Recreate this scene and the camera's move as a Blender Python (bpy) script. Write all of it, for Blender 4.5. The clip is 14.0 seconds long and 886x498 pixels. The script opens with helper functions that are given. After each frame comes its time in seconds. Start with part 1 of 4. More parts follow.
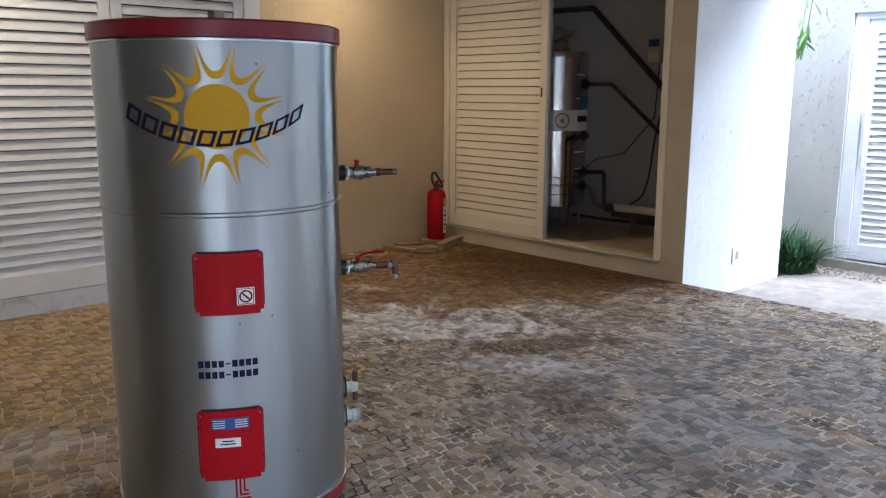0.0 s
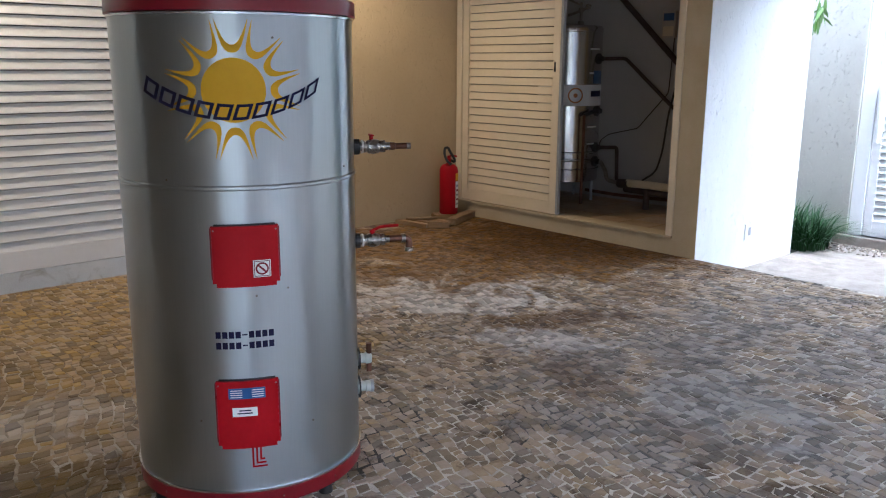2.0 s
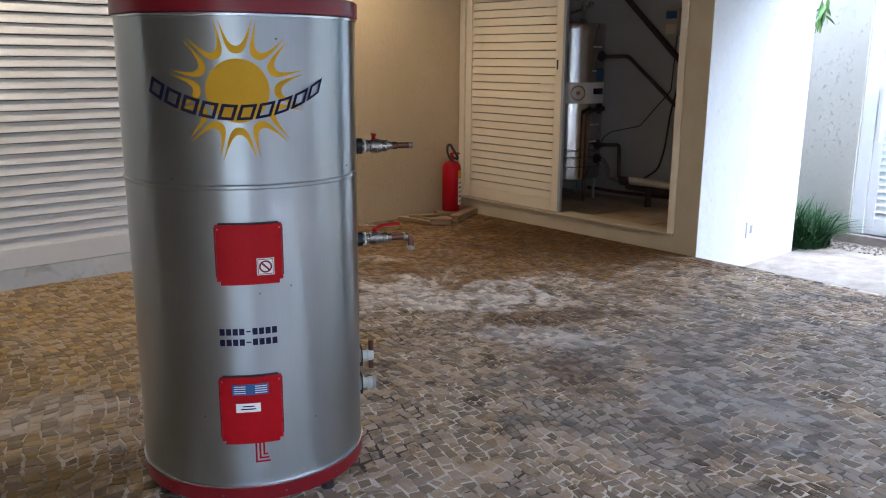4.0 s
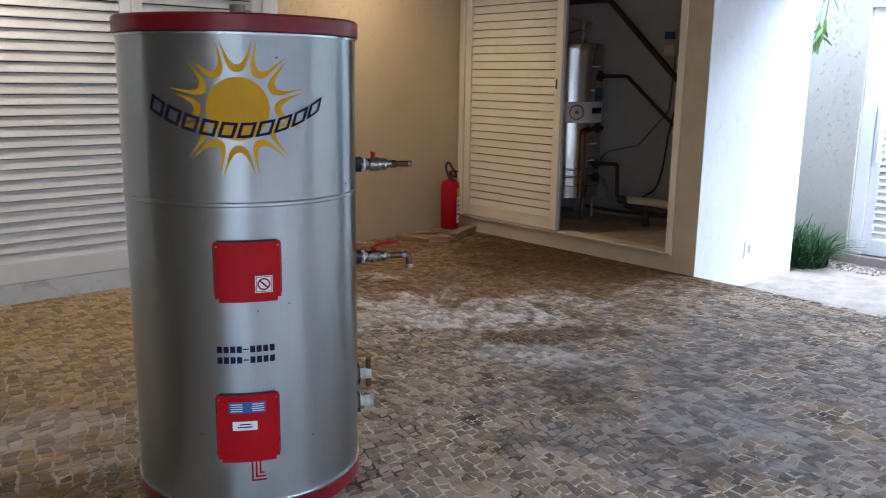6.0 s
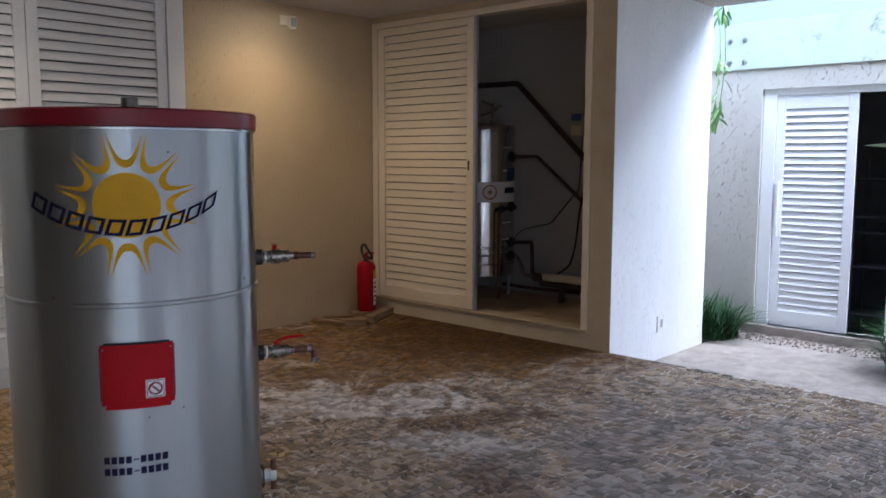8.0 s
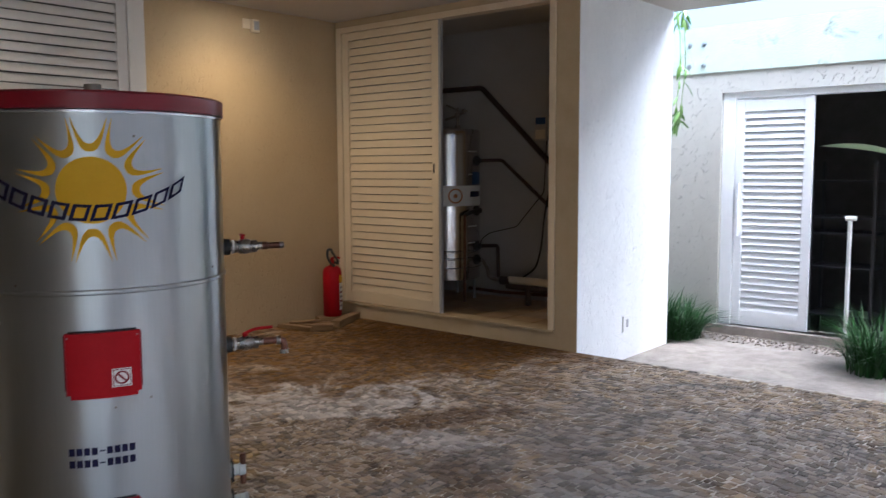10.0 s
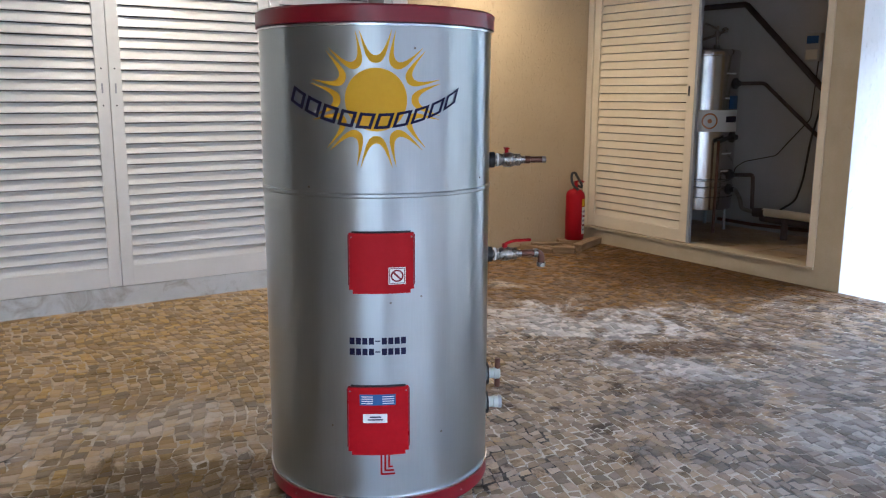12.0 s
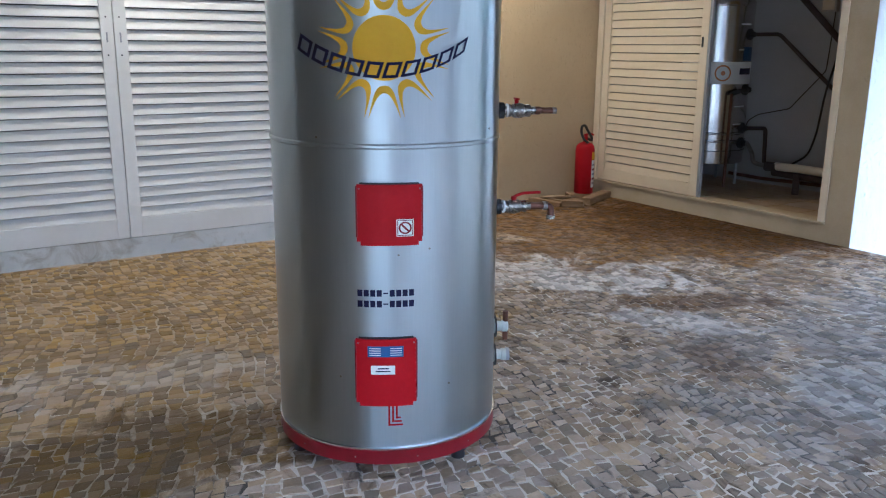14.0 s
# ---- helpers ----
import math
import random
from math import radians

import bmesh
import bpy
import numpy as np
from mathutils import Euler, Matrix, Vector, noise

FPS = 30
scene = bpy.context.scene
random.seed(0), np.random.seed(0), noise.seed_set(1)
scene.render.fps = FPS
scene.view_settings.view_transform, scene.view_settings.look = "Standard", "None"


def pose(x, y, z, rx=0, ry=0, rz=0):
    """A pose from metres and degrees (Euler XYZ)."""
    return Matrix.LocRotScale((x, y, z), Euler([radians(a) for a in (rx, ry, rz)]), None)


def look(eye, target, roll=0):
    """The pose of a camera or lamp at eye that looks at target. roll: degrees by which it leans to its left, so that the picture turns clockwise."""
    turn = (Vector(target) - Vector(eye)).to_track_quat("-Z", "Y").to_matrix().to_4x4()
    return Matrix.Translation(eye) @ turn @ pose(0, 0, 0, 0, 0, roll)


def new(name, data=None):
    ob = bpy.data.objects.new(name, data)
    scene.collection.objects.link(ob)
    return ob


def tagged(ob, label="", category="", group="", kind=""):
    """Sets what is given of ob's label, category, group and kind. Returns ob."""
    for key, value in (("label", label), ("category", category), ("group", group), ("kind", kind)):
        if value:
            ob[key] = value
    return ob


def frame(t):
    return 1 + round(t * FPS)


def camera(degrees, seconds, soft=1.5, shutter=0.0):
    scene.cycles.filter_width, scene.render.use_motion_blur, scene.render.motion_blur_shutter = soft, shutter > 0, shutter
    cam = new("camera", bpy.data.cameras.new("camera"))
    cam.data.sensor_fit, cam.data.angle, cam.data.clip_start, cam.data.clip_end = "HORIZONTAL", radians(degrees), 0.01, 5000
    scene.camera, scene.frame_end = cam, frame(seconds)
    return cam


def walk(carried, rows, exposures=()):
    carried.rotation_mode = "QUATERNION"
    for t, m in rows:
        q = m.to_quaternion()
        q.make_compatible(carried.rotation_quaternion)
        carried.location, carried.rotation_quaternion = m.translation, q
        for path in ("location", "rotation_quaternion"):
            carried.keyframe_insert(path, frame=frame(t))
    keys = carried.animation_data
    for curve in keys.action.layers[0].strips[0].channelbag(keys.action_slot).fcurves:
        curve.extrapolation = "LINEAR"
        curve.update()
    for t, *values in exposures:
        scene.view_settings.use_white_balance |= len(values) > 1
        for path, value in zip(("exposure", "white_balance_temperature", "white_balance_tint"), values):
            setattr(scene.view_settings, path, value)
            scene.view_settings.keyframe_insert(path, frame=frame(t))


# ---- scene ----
# camera: seconds, x, y, z, pitch, roll, yaw
ROWS = [
    (0.00, 0.0001, 0.0001, 1.4200, -10.84, -0.20, 47.20),
    (0.50, -0.0001, -0.0030, 1.4132, -11.61, -0.41, 47.10),
    (1.00, 0.0090, -0.0173, 1.4170, -11.85, -0.66, 47.44),
    (1.50, 0.0089, -0.0210, 1.4206, -12.16, -0.52, 47.94),
    (2.00, 0.0121, -0.0217, 1.4193, -12.54, -0.30, 48.01),
    (2.50, 0.0187, -0.0288, 1.4241, -12.90, -0.35, 48.29),
    (3.00, 0.0310, -0.0277, 1.4303, -13.03, -0.04, 48.23),
    (5.50, 0.0403, -0.0530, 1.4373, -12.13, -1.25, 48.34),
    (6.00, 0.0386, -0.0378, 1.4393, -11.63, -0.79, 48.22),
    (6.50, 0.0212, -0.0023, 1.4416, -10.99, -0.50, 46.45),
    (7.00, 0.0041, 0.0122, 1.4549, -9.64, -0.18, 45.02),
    (7.50, 0.0162, 0.0354, 1.4611, -8.43, 0.11, 44.17),
    (8.00, 0.0359, 0.0479, 1.4808, -6.38, -0.10, 42.77),
    (8.20, 0.0370, 0.0611, 1.4861, -5.52, -0.02, 42.01),
    (9.25, 0.0260, 0.0430, 1.4420, -4.00, 0.05, 38.60),
    (10.30, 0.0114, 0.0210, 1.3894, -6.73, 0.10, 42.46),
    (10.50, -0.0006, 0.0084, 1.3893, -7.61, -0.13, 44.64),
    (11.00, -0.0235, -0.0306, 1.3630, -9.18, -0.03, 50.82),
    (11.50, -0.0292, -0.0613, 1.3561, -9.96, -0.39, 54.66),
    (12.00, -0.0236, -0.0521, 1.3573, -10.48, -0.29, 56.35),
    (12.50, -0.0380, -0.0360, 1.3429, -12.13, -0.35, 56.68),
    (13.00, -0.0391, -0.0286, 1.3399, -13.20, 0.00, 56.69),
    (13.50, -0.0373, -0.0313, 1.3285, -13.75, -0.05, 56.58),
    (14.00, -0.0410, -0.0423, 1.3484, -13.67, -0.44, 56.94),
]
cam = camera(56.06, 14.0, soft=1.1, shutter=0.5)
EXPOSURES = [   # seconds, stops, kelvin, tint
    (0.0, 2.40, 4880, 8), (3.0, 2.50, 4880, 8), (6.0, 2.45, 4810, 8), (7.0, 2.12, 4900, 10), (8.2, 1.85, 4900, 12),
    (10.3, 2.18, 5200, 10), (11.2, 2.66, 4950, 8), (12.0, 2.95, 4700, 8), (12.6, 3.0, 4520, 6), (13.5, 2.86, 4350, 5), (14.0, 2.86, 4350, 5)]
walk(cam, [(t, pose(x, y, z, 90 + p, r, w)) for t, x, y, z, p, r, w in ROWS], EXPOSURES)

# ---- world and light: bright overcast sky, warm recessed lamps ----
SUN_EL, SUN_AZ = 60.0, 82.0
world = bpy.data.worlds.new("overcast_sky")
scene.world = world
world.use_nodes = True
wn = world.node_tree
sky = wn.nodes.new("ShaderNodeTexSky")
sky.sky_type = "NISHITA"
sky.sun_disc = False
sky.sun_elevation, sky.sun_rotation = radians(SUN_EL), radians(SUN_AZ)
sky.air_density, sky.dust_density, sky.ozone_density = 1.0, 7.0, 1.0
wn.links.new(sky.outputs[0], wn.nodes["Background"].inputs[0])
wn.nodes["Background"].inputs[1].default_value = 0.15

sun = new("sun", bpy.data.lights.new("sun", "SUN"))
sun.data.energy, sun.data.angle, sun.data.color = 5.0, radians(88), (1.0, 0.97, 0.93)
el, az = radians(SUN_EL), radians(SUN_AZ)
to_sun = Vector((math.sin(az) * math.cos(el), math.cos(az) * math.cos(el), math.sin(el)))
sun.matrix_world = look(to_sun * 30, (0, 0, 0))


def lamp_light(x, y, z, watts, size):
    ob = new("lamp_light", bpy.data.lights.new("lamp_light", "AREA"))
    ob.data.energy, ob.data.size, ob.data.color = watts, size, (1.0, 0.68, 0.36)
    ob.data.spread = radians(125)
    ob.matrix_world = pose(x, y, z)
    return ob


# the third lamp is unseen, added to brighten the cupboard mirrored in the heater
LAMPS = [(-5.30, 4.15), (-4.80, 1.50), (-4.80, -1.15)]
for (lx, ly), watts in zip(LAMPS, (2.3, 1.6, 1.2)):
    lamp_light(lx, ly, 2.745, watts, 0.24)

# ---- materials ----


def node(nt, kind, **inputs):
    n = nt.nodes.new(kind)
    for key, value in inputs.items():
        n.inputs[key.replace("_", " ")].default_value = value
    return n


def piece_shade(nt, col, spread):
    """A shade, hue and saturation of its own for each piece."""
    L = nt.links.new
    oi = nt.nodes.new("ShaderNodeObjectInfo")
    gm = nt.nodes.new("ShaderNodeNewGeometry")
    sm = nt.nodes.new("ShaderNodeMath")
    L(oi.outputs["Random"], sm.inputs[0])
    L(gm.outputs["Random Per Island"], sm.inputs[1])
    fr = nt.nodes.new("ShaderNodeMath")
    fr.operation = "FRACT"
    L(sm.outputs[0], fr.inputs[0])
    mr = nt.nodes.new("ShaderNodeMapRange")
    mr.inputs["To Min"].default_value, mr.inputs["To Max"].default_value = 1 - spread, 1 + spread
    L(fr.outputs[0], mr.inputs["Value"])
    hs = nt.nodes.new("ShaderNodeHueSaturation")
    L(mr.outputs[0], hs.inputs["Value"])
    hr = nt.nodes.new("ShaderNodeMath")
    hr.operation = "MULTIPLY"
    hr.inputs[1].default_value = 7.31
    L(fr.outputs[0], hr.inputs[0])
    hf = nt.nodes.new("ShaderNodeMath")
    hf.operation = "FRACT"
    L(hr.outputs[0], hf.inputs[0])
    for socket, lo, hi in (("Hue", 0.494, 0.504), ("Saturation", 0.82, 1.24)):
        hm = nt.nodes.new("ShaderNodeMapRange")
        hm.inputs["To Min"].default_value, hm.inputs["To Max"].default_value = lo, hi
        L(hf.outputs[0], hm.inputs["Value"])
        L(hm.outputs[0], hs.inputs[socket])
    L(col, hs.inputs["Color"])
    return hs.outputs[0]


def material(name, a, b=None, rough=0.6, metal=0.0, scale=6.0, fine=90.0, bump=0.0, bump_scale=None, stain=None, stain_scale=1.3,
             stain_cut=(0.5, 0.68), rough_vary=0.12, stretch=(1, 1, 1), spread=0.0, distance=0.01, coat=0.0, pits=None, pit_shade=None, spec=0.5):
    """Two tones mixed by broad and fine noise, stains with shapes of their own, relief, and a shade for each piece."""
    m = bpy.data.materials.new(name)
    m.use_nodes = True
    nt = m.node_tree
    L = nt.links.new
    bsdf = nt.nodes["Principled BSDF"]
    b = b or tuple(c * 0.8 for c in a)
    tc = nt.nodes.new("ShaderNodeTexCoord")
    mp = nt.nodes.new("ShaderNodeMapping")
    mp.inputs["Scale"].default_value = stretch
    L(tc.outputs["Object"], mp.inputs["Vector"])
    n1 = node(nt, "ShaderNodeTexNoise", Scale=scale, Detail=5.0, Roughness=0.6)
    n2 = node(nt, "ShaderNodeTexNoise", Scale=fine, Detail=3.0, Roughness=0.6)
    L(mp.outputs[0], n1.inputs["Vector"])
    L(mp.outputs[0], n2.inputs["Vector"])
    add = nt.nodes.new("ShaderNodeMath")
    add.operation = "MULTIPLY_ADD"
    add.inputs[1].default_value = 0.35
    L(n2.outputs[0], add.inputs[0])
    L(n1.outputs[0], add.inputs[2])
    ramp = nt.nodes.new("ShaderNodeMapRange")
    ramp.inputs["From Min"].default_value, ramp.inputs["From Max"].default_value = 0.45, 0.9
    L(add.outputs[0], ramp.inputs["Value"])
    mix = nt.nodes.new("ShaderNodeMix")
    mix.data_type = "RGBA"
    mix.inputs[6].default_value, mix.inputs[7].default_value = (*a, 1), (*b, 1)
    L(ramp.outputs[0], mix.inputs[0])
    col = mix.outputs[2]
    if stain:
        n3 = node(nt, "ShaderNodeTexNoise", Scale=stain_scale, Detail=7.0, Roughness=0.65, Distortion=0.6)
        L(tc.outputs["Object"], n3.inputs["Vector"])
        r3 = nt.nodes.new("ShaderNodeMapRange")
        r3.inputs["From Min"].default_value, r3.inputs["From Max"].default_value = stain_cut
        L(n3.outputs[0], r3.inputs["Value"])
        mx = nt.nodes.new("ShaderNodeMix")
        mx.data_type = "RGBA"
        mx.inputs[7].default_value = (*stain, 1)
        L(col, mx.inputs[6])
        L(r3.outputs[0], mx.inputs[0])
        col = mx.outputs[2]
    if spread:
        col = piece_shade(nt, col, spread)
    L(col, bsdf.inputs["Base Color"])
    rr = nt.nodes.new("ShaderNodeMapRange")
    rr.inputs["To Min"].default_value, rr.inputs["To Max"].default_value = max(rough - rough_vary, 0.03), min(rough + rough_vary, 1)
    L(n1.outputs[0], rr.inputs["Value"])
    L(rr.outputs[0], bsdf.inputs["Roughness"])
    bsdf.inputs["Metallic"].default_value = metal
    bsdf.inputs["Coat Weight"].default_value = coat
    bsdf.inputs["Specular IOR Level"].default_value = spec
    if bump:
        nb = n2
        if bump_scale:
            nb = node(nt, "ShaderNodeTexNoise", Scale=bump_scale, Detail=4.0, Roughness=0.6)
            L(mp.outputs[0], nb.inputs["Vector"])
        if pits:
            cut = nt.nodes.new("ShaderNodeMapRange")
            cut.inputs["From Min"].default_value, cut.inputs["From Max"].default_value = pits
            cut.inputs["To Min"].default_value, cut.inputs["To Max"].default_value = 1.0, 0.0
            L(nb.outputs[0], cut.inputs["Value"])
            nb = cut
            # pits get a darker colour in place of the shade inside the relief
            if pit_shade:
                pm = nt.nodes.new("ShaderNodeMix")
                pm.data_type = "RGBA"
                pm.inputs[6].default_value = (*pit_shade, 1)
                L(cut.outputs[0], pm.inputs[0])
                L(col, pm.inputs[7])
                L(pm.outputs[2], bsdf.inputs["Base Color"])
        bp = nt.nodes.new("ShaderNodeBump")
        bp.inputs["Strength"].default_value, bp.inputs["Distance"].default_value = bump, distance
        L(nb.outputs[0], bp.inputs["Height"])
        L(bp.outputs[0], bsdf.inputs["Normal"])
    return m


def glow(name, colour, strength):
    m = bpy.data.materials.new(name)
    m.use_nodes = True
    bsdf = m.node_tree.nodes["Principled BSDF"]
    bsdf.inputs["Base Color"].default_value = (0.9, 0.85, 0.75, 1)
    bsdf.inputs["Emission Color"].default_value = (*colour, 1)
    bsdf.inputs["Emission Strength"].default_value = strength
    return m


def washed(m, amount, colour, centre, reach, push, cut, scale=0.9, detail=6.0, angle=0.0, size=(1.0, 1.0)):
    """Earth, dust or painted shade spread over the floor from one spot, in ragged tongues; size stretches the spot
    along and across angle.
    """
    nt = m.node_tree
    L = nt.links.new
    bsdf = nt.nodes["Principled BSDF"]
    src = bsdf.inputs["Base Color"].links[0].from_socket
    tc = nt.nodes.new("ShaderNodeTexCoord")
    n = node(nt, "ShaderNodeTexNoise", Scale=scale, Detail=detail, Roughness=0.66, Distortion=0.8)
    L(tc.outputs["Object"], n.inputs["Vector"])
    spot = nt.nodes.new("ShaderNodeMapping")
    spot.vector_type = "TEXTURE"
    spot.inputs["Location"].default_value = (*centre, 0)
    spot.inputs["Rotation"].default_value = (0, 0, radians(angle))
    spot.inputs["Scale"].default_value = (*size, 1)
    L(tc.outputs["Object"], spot.inputs["Vector"])
    gap = nt.nodes.new("ShaderNodeVectorMath")
    gap.operation = "LENGTH"
    L(spot.outputs[0], gap.inputs[0])
    far = nt.nodes.new("ShaderNodeMapRange")
    far.inputs["From Min"].default_value, far.inputs["From Max"].default_value = reach
    far.inputs["To Min"].default_value, far.inputs["To Max"].default_value = push
    L(gap.outputs["Value"], far.inputs["Value"])
    add = nt.nodes.new("ShaderNodeMath")
    L(n.outputs[0], add.inputs[0])
    L(far.outputs[0], add.inputs[1])
    mr = nt.nodes.new("ShaderNodeMapRange")
    mr.inputs["From Min"].default_value, mr.inputs["From Max"].default_value = cut
    mr.inputs["To Max"].default_value = amount
    L(add.outputs[0], mr.inputs["Value"])
    mx = nt.nodes.new("ShaderNodeMix")
    mx.data_type = "RGBA"
    mx.inputs[7].default_value = (*colour, 1)
    L(src, mx.inputs[6])
    L(mr.outputs[0], mx.inputs[0])
    L(mx.outputs[2], bsdf.inputs["Base Color"])
    return m


def floor_dirt_and_shade(m, k=1.0):
    blot = (0.10, -0.20)
    # ochre along the cupboard, grey towards the light well
    washed(m, 0.80 * k, (0.315, 0.215, 0.100), (-4.7, 0.9), (0.9, 2.6), (0.16, -0.20), (0.42, 0.56), 1.9, 8.0)
    washed(m, 0.50 * k, (0.224, 0.215, 0.211), (-1.5, 3.6), (0.6, 2.6), (0.10, -0.22), (0.47, 0.58), 2.6, 9.0)
    # pale dusty patches
    washed(m, 0.75 * k, (0.528, 0.488, 0.448), (-3.75, 3.35), (0.3, 1.1), blot, (0.48, 0.55), 4.5, 9.0, 45, (1.25, 0.7))
    washed(m, 0.70 * k, (0.488, 0.451, 0.422), (-2.78, 3.15), (0.1, 0.55), blot, (0.47, 0.55), 5.0, 9.0, 40, (1.3, 0.6))
    washed(m, 0.60 * k, (0.310, 0.294, 0.281), (-1.70, 3.00), (0.1, 0.8), blot, (0.47, 0.56), 4.5, 9.0, 60, (1.3, 0.8))
    washed(m, 0.52 * k, (0.390, 0.343, 0.289), (-3.45, 0.80), (0.1, 0.7), blot, (0.44, 0.56), 4.0, 9.0, 80, (1.6, 0.5))
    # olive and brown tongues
    # olive stain, darkened and stretched round the heater's foot as its contact shade
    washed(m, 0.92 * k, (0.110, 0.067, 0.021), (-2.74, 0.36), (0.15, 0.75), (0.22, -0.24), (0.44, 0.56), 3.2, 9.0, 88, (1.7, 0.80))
    washed(m, 0.55 * k, (0.170, 0.111, 0.043), (-4.20, 0.85), (0.05, 0.5), blot, (0.47, 0.56), 4.5, 9.0)
    washed(m, 0.80 * k, (0.104, 0.059, 0.027), (-2.90, 3.55), (0.1, 0.60), (0.17, -0.26), (0.46, 0.56), 4.2, 9.0, 62, (1.9, 0.5))
    washed(m, 0.65 * k, (0.111, 0.072, 0.047), (-2.25, 2.90), (0.1, 0.55), (0.12, -0.24), (0.46, 0.56), 4.5, 9.0, -25, (1.5, 0.6))
    washed(m, 0.60 * k, (0.15, 0.090, 0.042), (-2.95, 4.35), (0.1, 0.65), (0.12, -0.24), (0.47, 0.58), 4.2, 9.0, 62, (1.1, 0.8))
    washed(m, 0.60 * k, (0.14, 0.105, 0.080), (-1.62, 2.72), (0.1, 0.55), (0.12, -0.24), (0.46, 0.57), 4.5, 9.0, -8, (1.5, 0.42))
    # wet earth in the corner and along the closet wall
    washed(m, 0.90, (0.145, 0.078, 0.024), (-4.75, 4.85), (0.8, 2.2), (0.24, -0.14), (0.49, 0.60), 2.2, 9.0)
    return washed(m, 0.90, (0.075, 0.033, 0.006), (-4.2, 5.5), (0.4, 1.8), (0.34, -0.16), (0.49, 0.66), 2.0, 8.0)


def each_sett(m, spread):
    bsdf = m.node_tree.nodes["Principled BSDF"]
    col = piece_shade(m.node_tree, bsdf.inputs["Base Color"].links[0].from_socket, spread)
    m.node_tree.links.new(col, bsdf.inputs["Base Color"])
    return m


MORTAR = floor_dirt_and_shade(material("pale_sandy_joints", (0.68, 0.62, 0.54), (0.40, 0.34, 0.27), 0.95, scale=3.5, fine=120, bump=0.4, stain=(0.05, 0.04, 0.03), stain_scale=2.6, stain_cut=(0.49, 0.55)), 0.7)
STONE = each_sett(floor_dirt_and_shade(material("worn_limestone_setts", (0.37, 0.290, 0.212), (0.235, 0.180, 0.125), 0.66, scale=5.5, fine=70, bump=0.6, spec=0.2,
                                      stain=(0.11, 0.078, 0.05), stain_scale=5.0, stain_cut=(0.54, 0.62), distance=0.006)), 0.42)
TAN = material("tan_wall_paint", (0.475, 0.362, 0.205), (0.435, 0.328, 0.18), 0.75, scale=1.5, fine=45, bump=0.7, bump_scale=44, distance=0.008, pits=(0.56, 0.74), pit_shade=(0.425, 0.32, 0.175), stretch=(1, 1, 0.8))
ROUGHCAST = material("white_roughcast", (0.79, 0.79, 0.78), (0.72, 0.72, 0.71), 0.9, scale=3, fine=40, bump=0.9, bump_scale=78, distance=0.012, pits=(0.60, 0.72), pit_shade=(0.68, 0.68, 0.68), stretch=(1, 1, 0.42))
GREYCAST = material("pale_grey_roughcast", (0.55, 0.53, 0.475), (0.49, 0.47, 0.42), 0.9, scale=3, fine=40, bump=0.9, bump_scale=48, distance=0.016, pits=(0.60, 0.73), pit_shade=(0.51, 0.49, 0.44), stretch=(1, 1, 0.7))
CEIL = material("ceiling_plaster", (0.52, 0.48, 0.43), (0.47, 0.43, 0.38), 0.9, scale=1.2, fine=60, bump=0.1)
CONCRETE = material("grey_plinth_concrete", (0.62, 0.62, 0.60), (0.52, 0.52, 0.50), 0.85, scale=5, fine=120, bump=0.25, stain=(0.36, 0.33, 0.28), stain_scale=6)
PLASTER_DIRTY = material("cream_plinth_plaster", (0.50, 0.41, 0.26), (0.44, 0.35, 0.21), 0.85, scale=5, fine=90, bump=0.2, stain=(0.25, 0.17, 0.09), stain_scale=7, stain_cut=(0.64, 0.9))
WHITE_PAINT = material("white_louvre_paint", (0.76, 0.74, 0.70), (0.70, 0.68, 0.64), 0.36, scale=3, fine=30, bump=0.05, coat=0.2)
CREAM_PAINT = material("cream_louvre_paint", (0.73, 0.625, 0.445), (0.67, 0.57, 0.395), 0.45, scale=3, fine=30, bump=0.05)
OUTDOOR_PAINT = material("cool_white_door_paint", (0.86, 0.87, 0.88), (0.80, 0.81, 0.82), 0.4, scale=3, fine=30)
PEBBLE = material("washed_pebble_concrete", (0.40, 0.35, 0.31), (0.24, 0.21, 0.18), 0.9, scale=8, fine=160, bump=0.5, stain=(0.42, 0.37, 0.32), stain_scale=3)
YARD = material("dull_earth_and_grass", (0.11, 0.10, 0.07), (0.07, 0.075, 0.04), 0.95, scale=1.2, fine=40, bump=0.3)
GREEN_BEAM = material("weathered_green_painted_concrete", (0.55, 0.62, 0.54), (0.47, 0.55, 0.47), 0.8, scale=3, fine=50, bump=0.3, stain=(0.20, 0.22, 0.17), stain_scale=4.5, stain_cut=(0.60, 0.74))
CLOSET_GREY = material("closet_grey_plaster", (0.47, 0.45, 0.43), (0.41, 0.39, 0.37), 0.85, scale=2, fine=60, bump=0.15)
TILE = material("beige_floor_tile", (0.38, 0.27, 0.16), (0.30, 0.21, 0.12), 0.45, scale=5, fine=60, spread=0.08)
STEEL = material("brushed_galvanised_steel", (0.43, 0.460, 0.470), (0.37, 0.398, 0.408), 0.30, 1.0, scale=1.5, fine=160, bump=0.06, rough_vary=0.07, stretch=(1, 1, 0.04), distance=0.002, stain=(0.40, 0.41, 0.42), stain_scale=2.6, stain_cut=(0.62, 0.92))
def brushed(m, amount):
    """Reflections drawn out along the height of a rolled sheet."""
    nt = m.node_tree
    bsdf = nt.nodes["Principled BSDF"]
    tg = nt.nodes.new("ShaderNodeTangent")
    tg.direction_type, tg.axis = "RADIAL", "Z"
    nt.links.new(tg.outputs[0], bsdf.inputs["Tangent"])
    bsdf.inputs["Anisotropic"].default_value = amount
    bsdf.inputs["Anisotropic Rotation"].default_value = 0.25


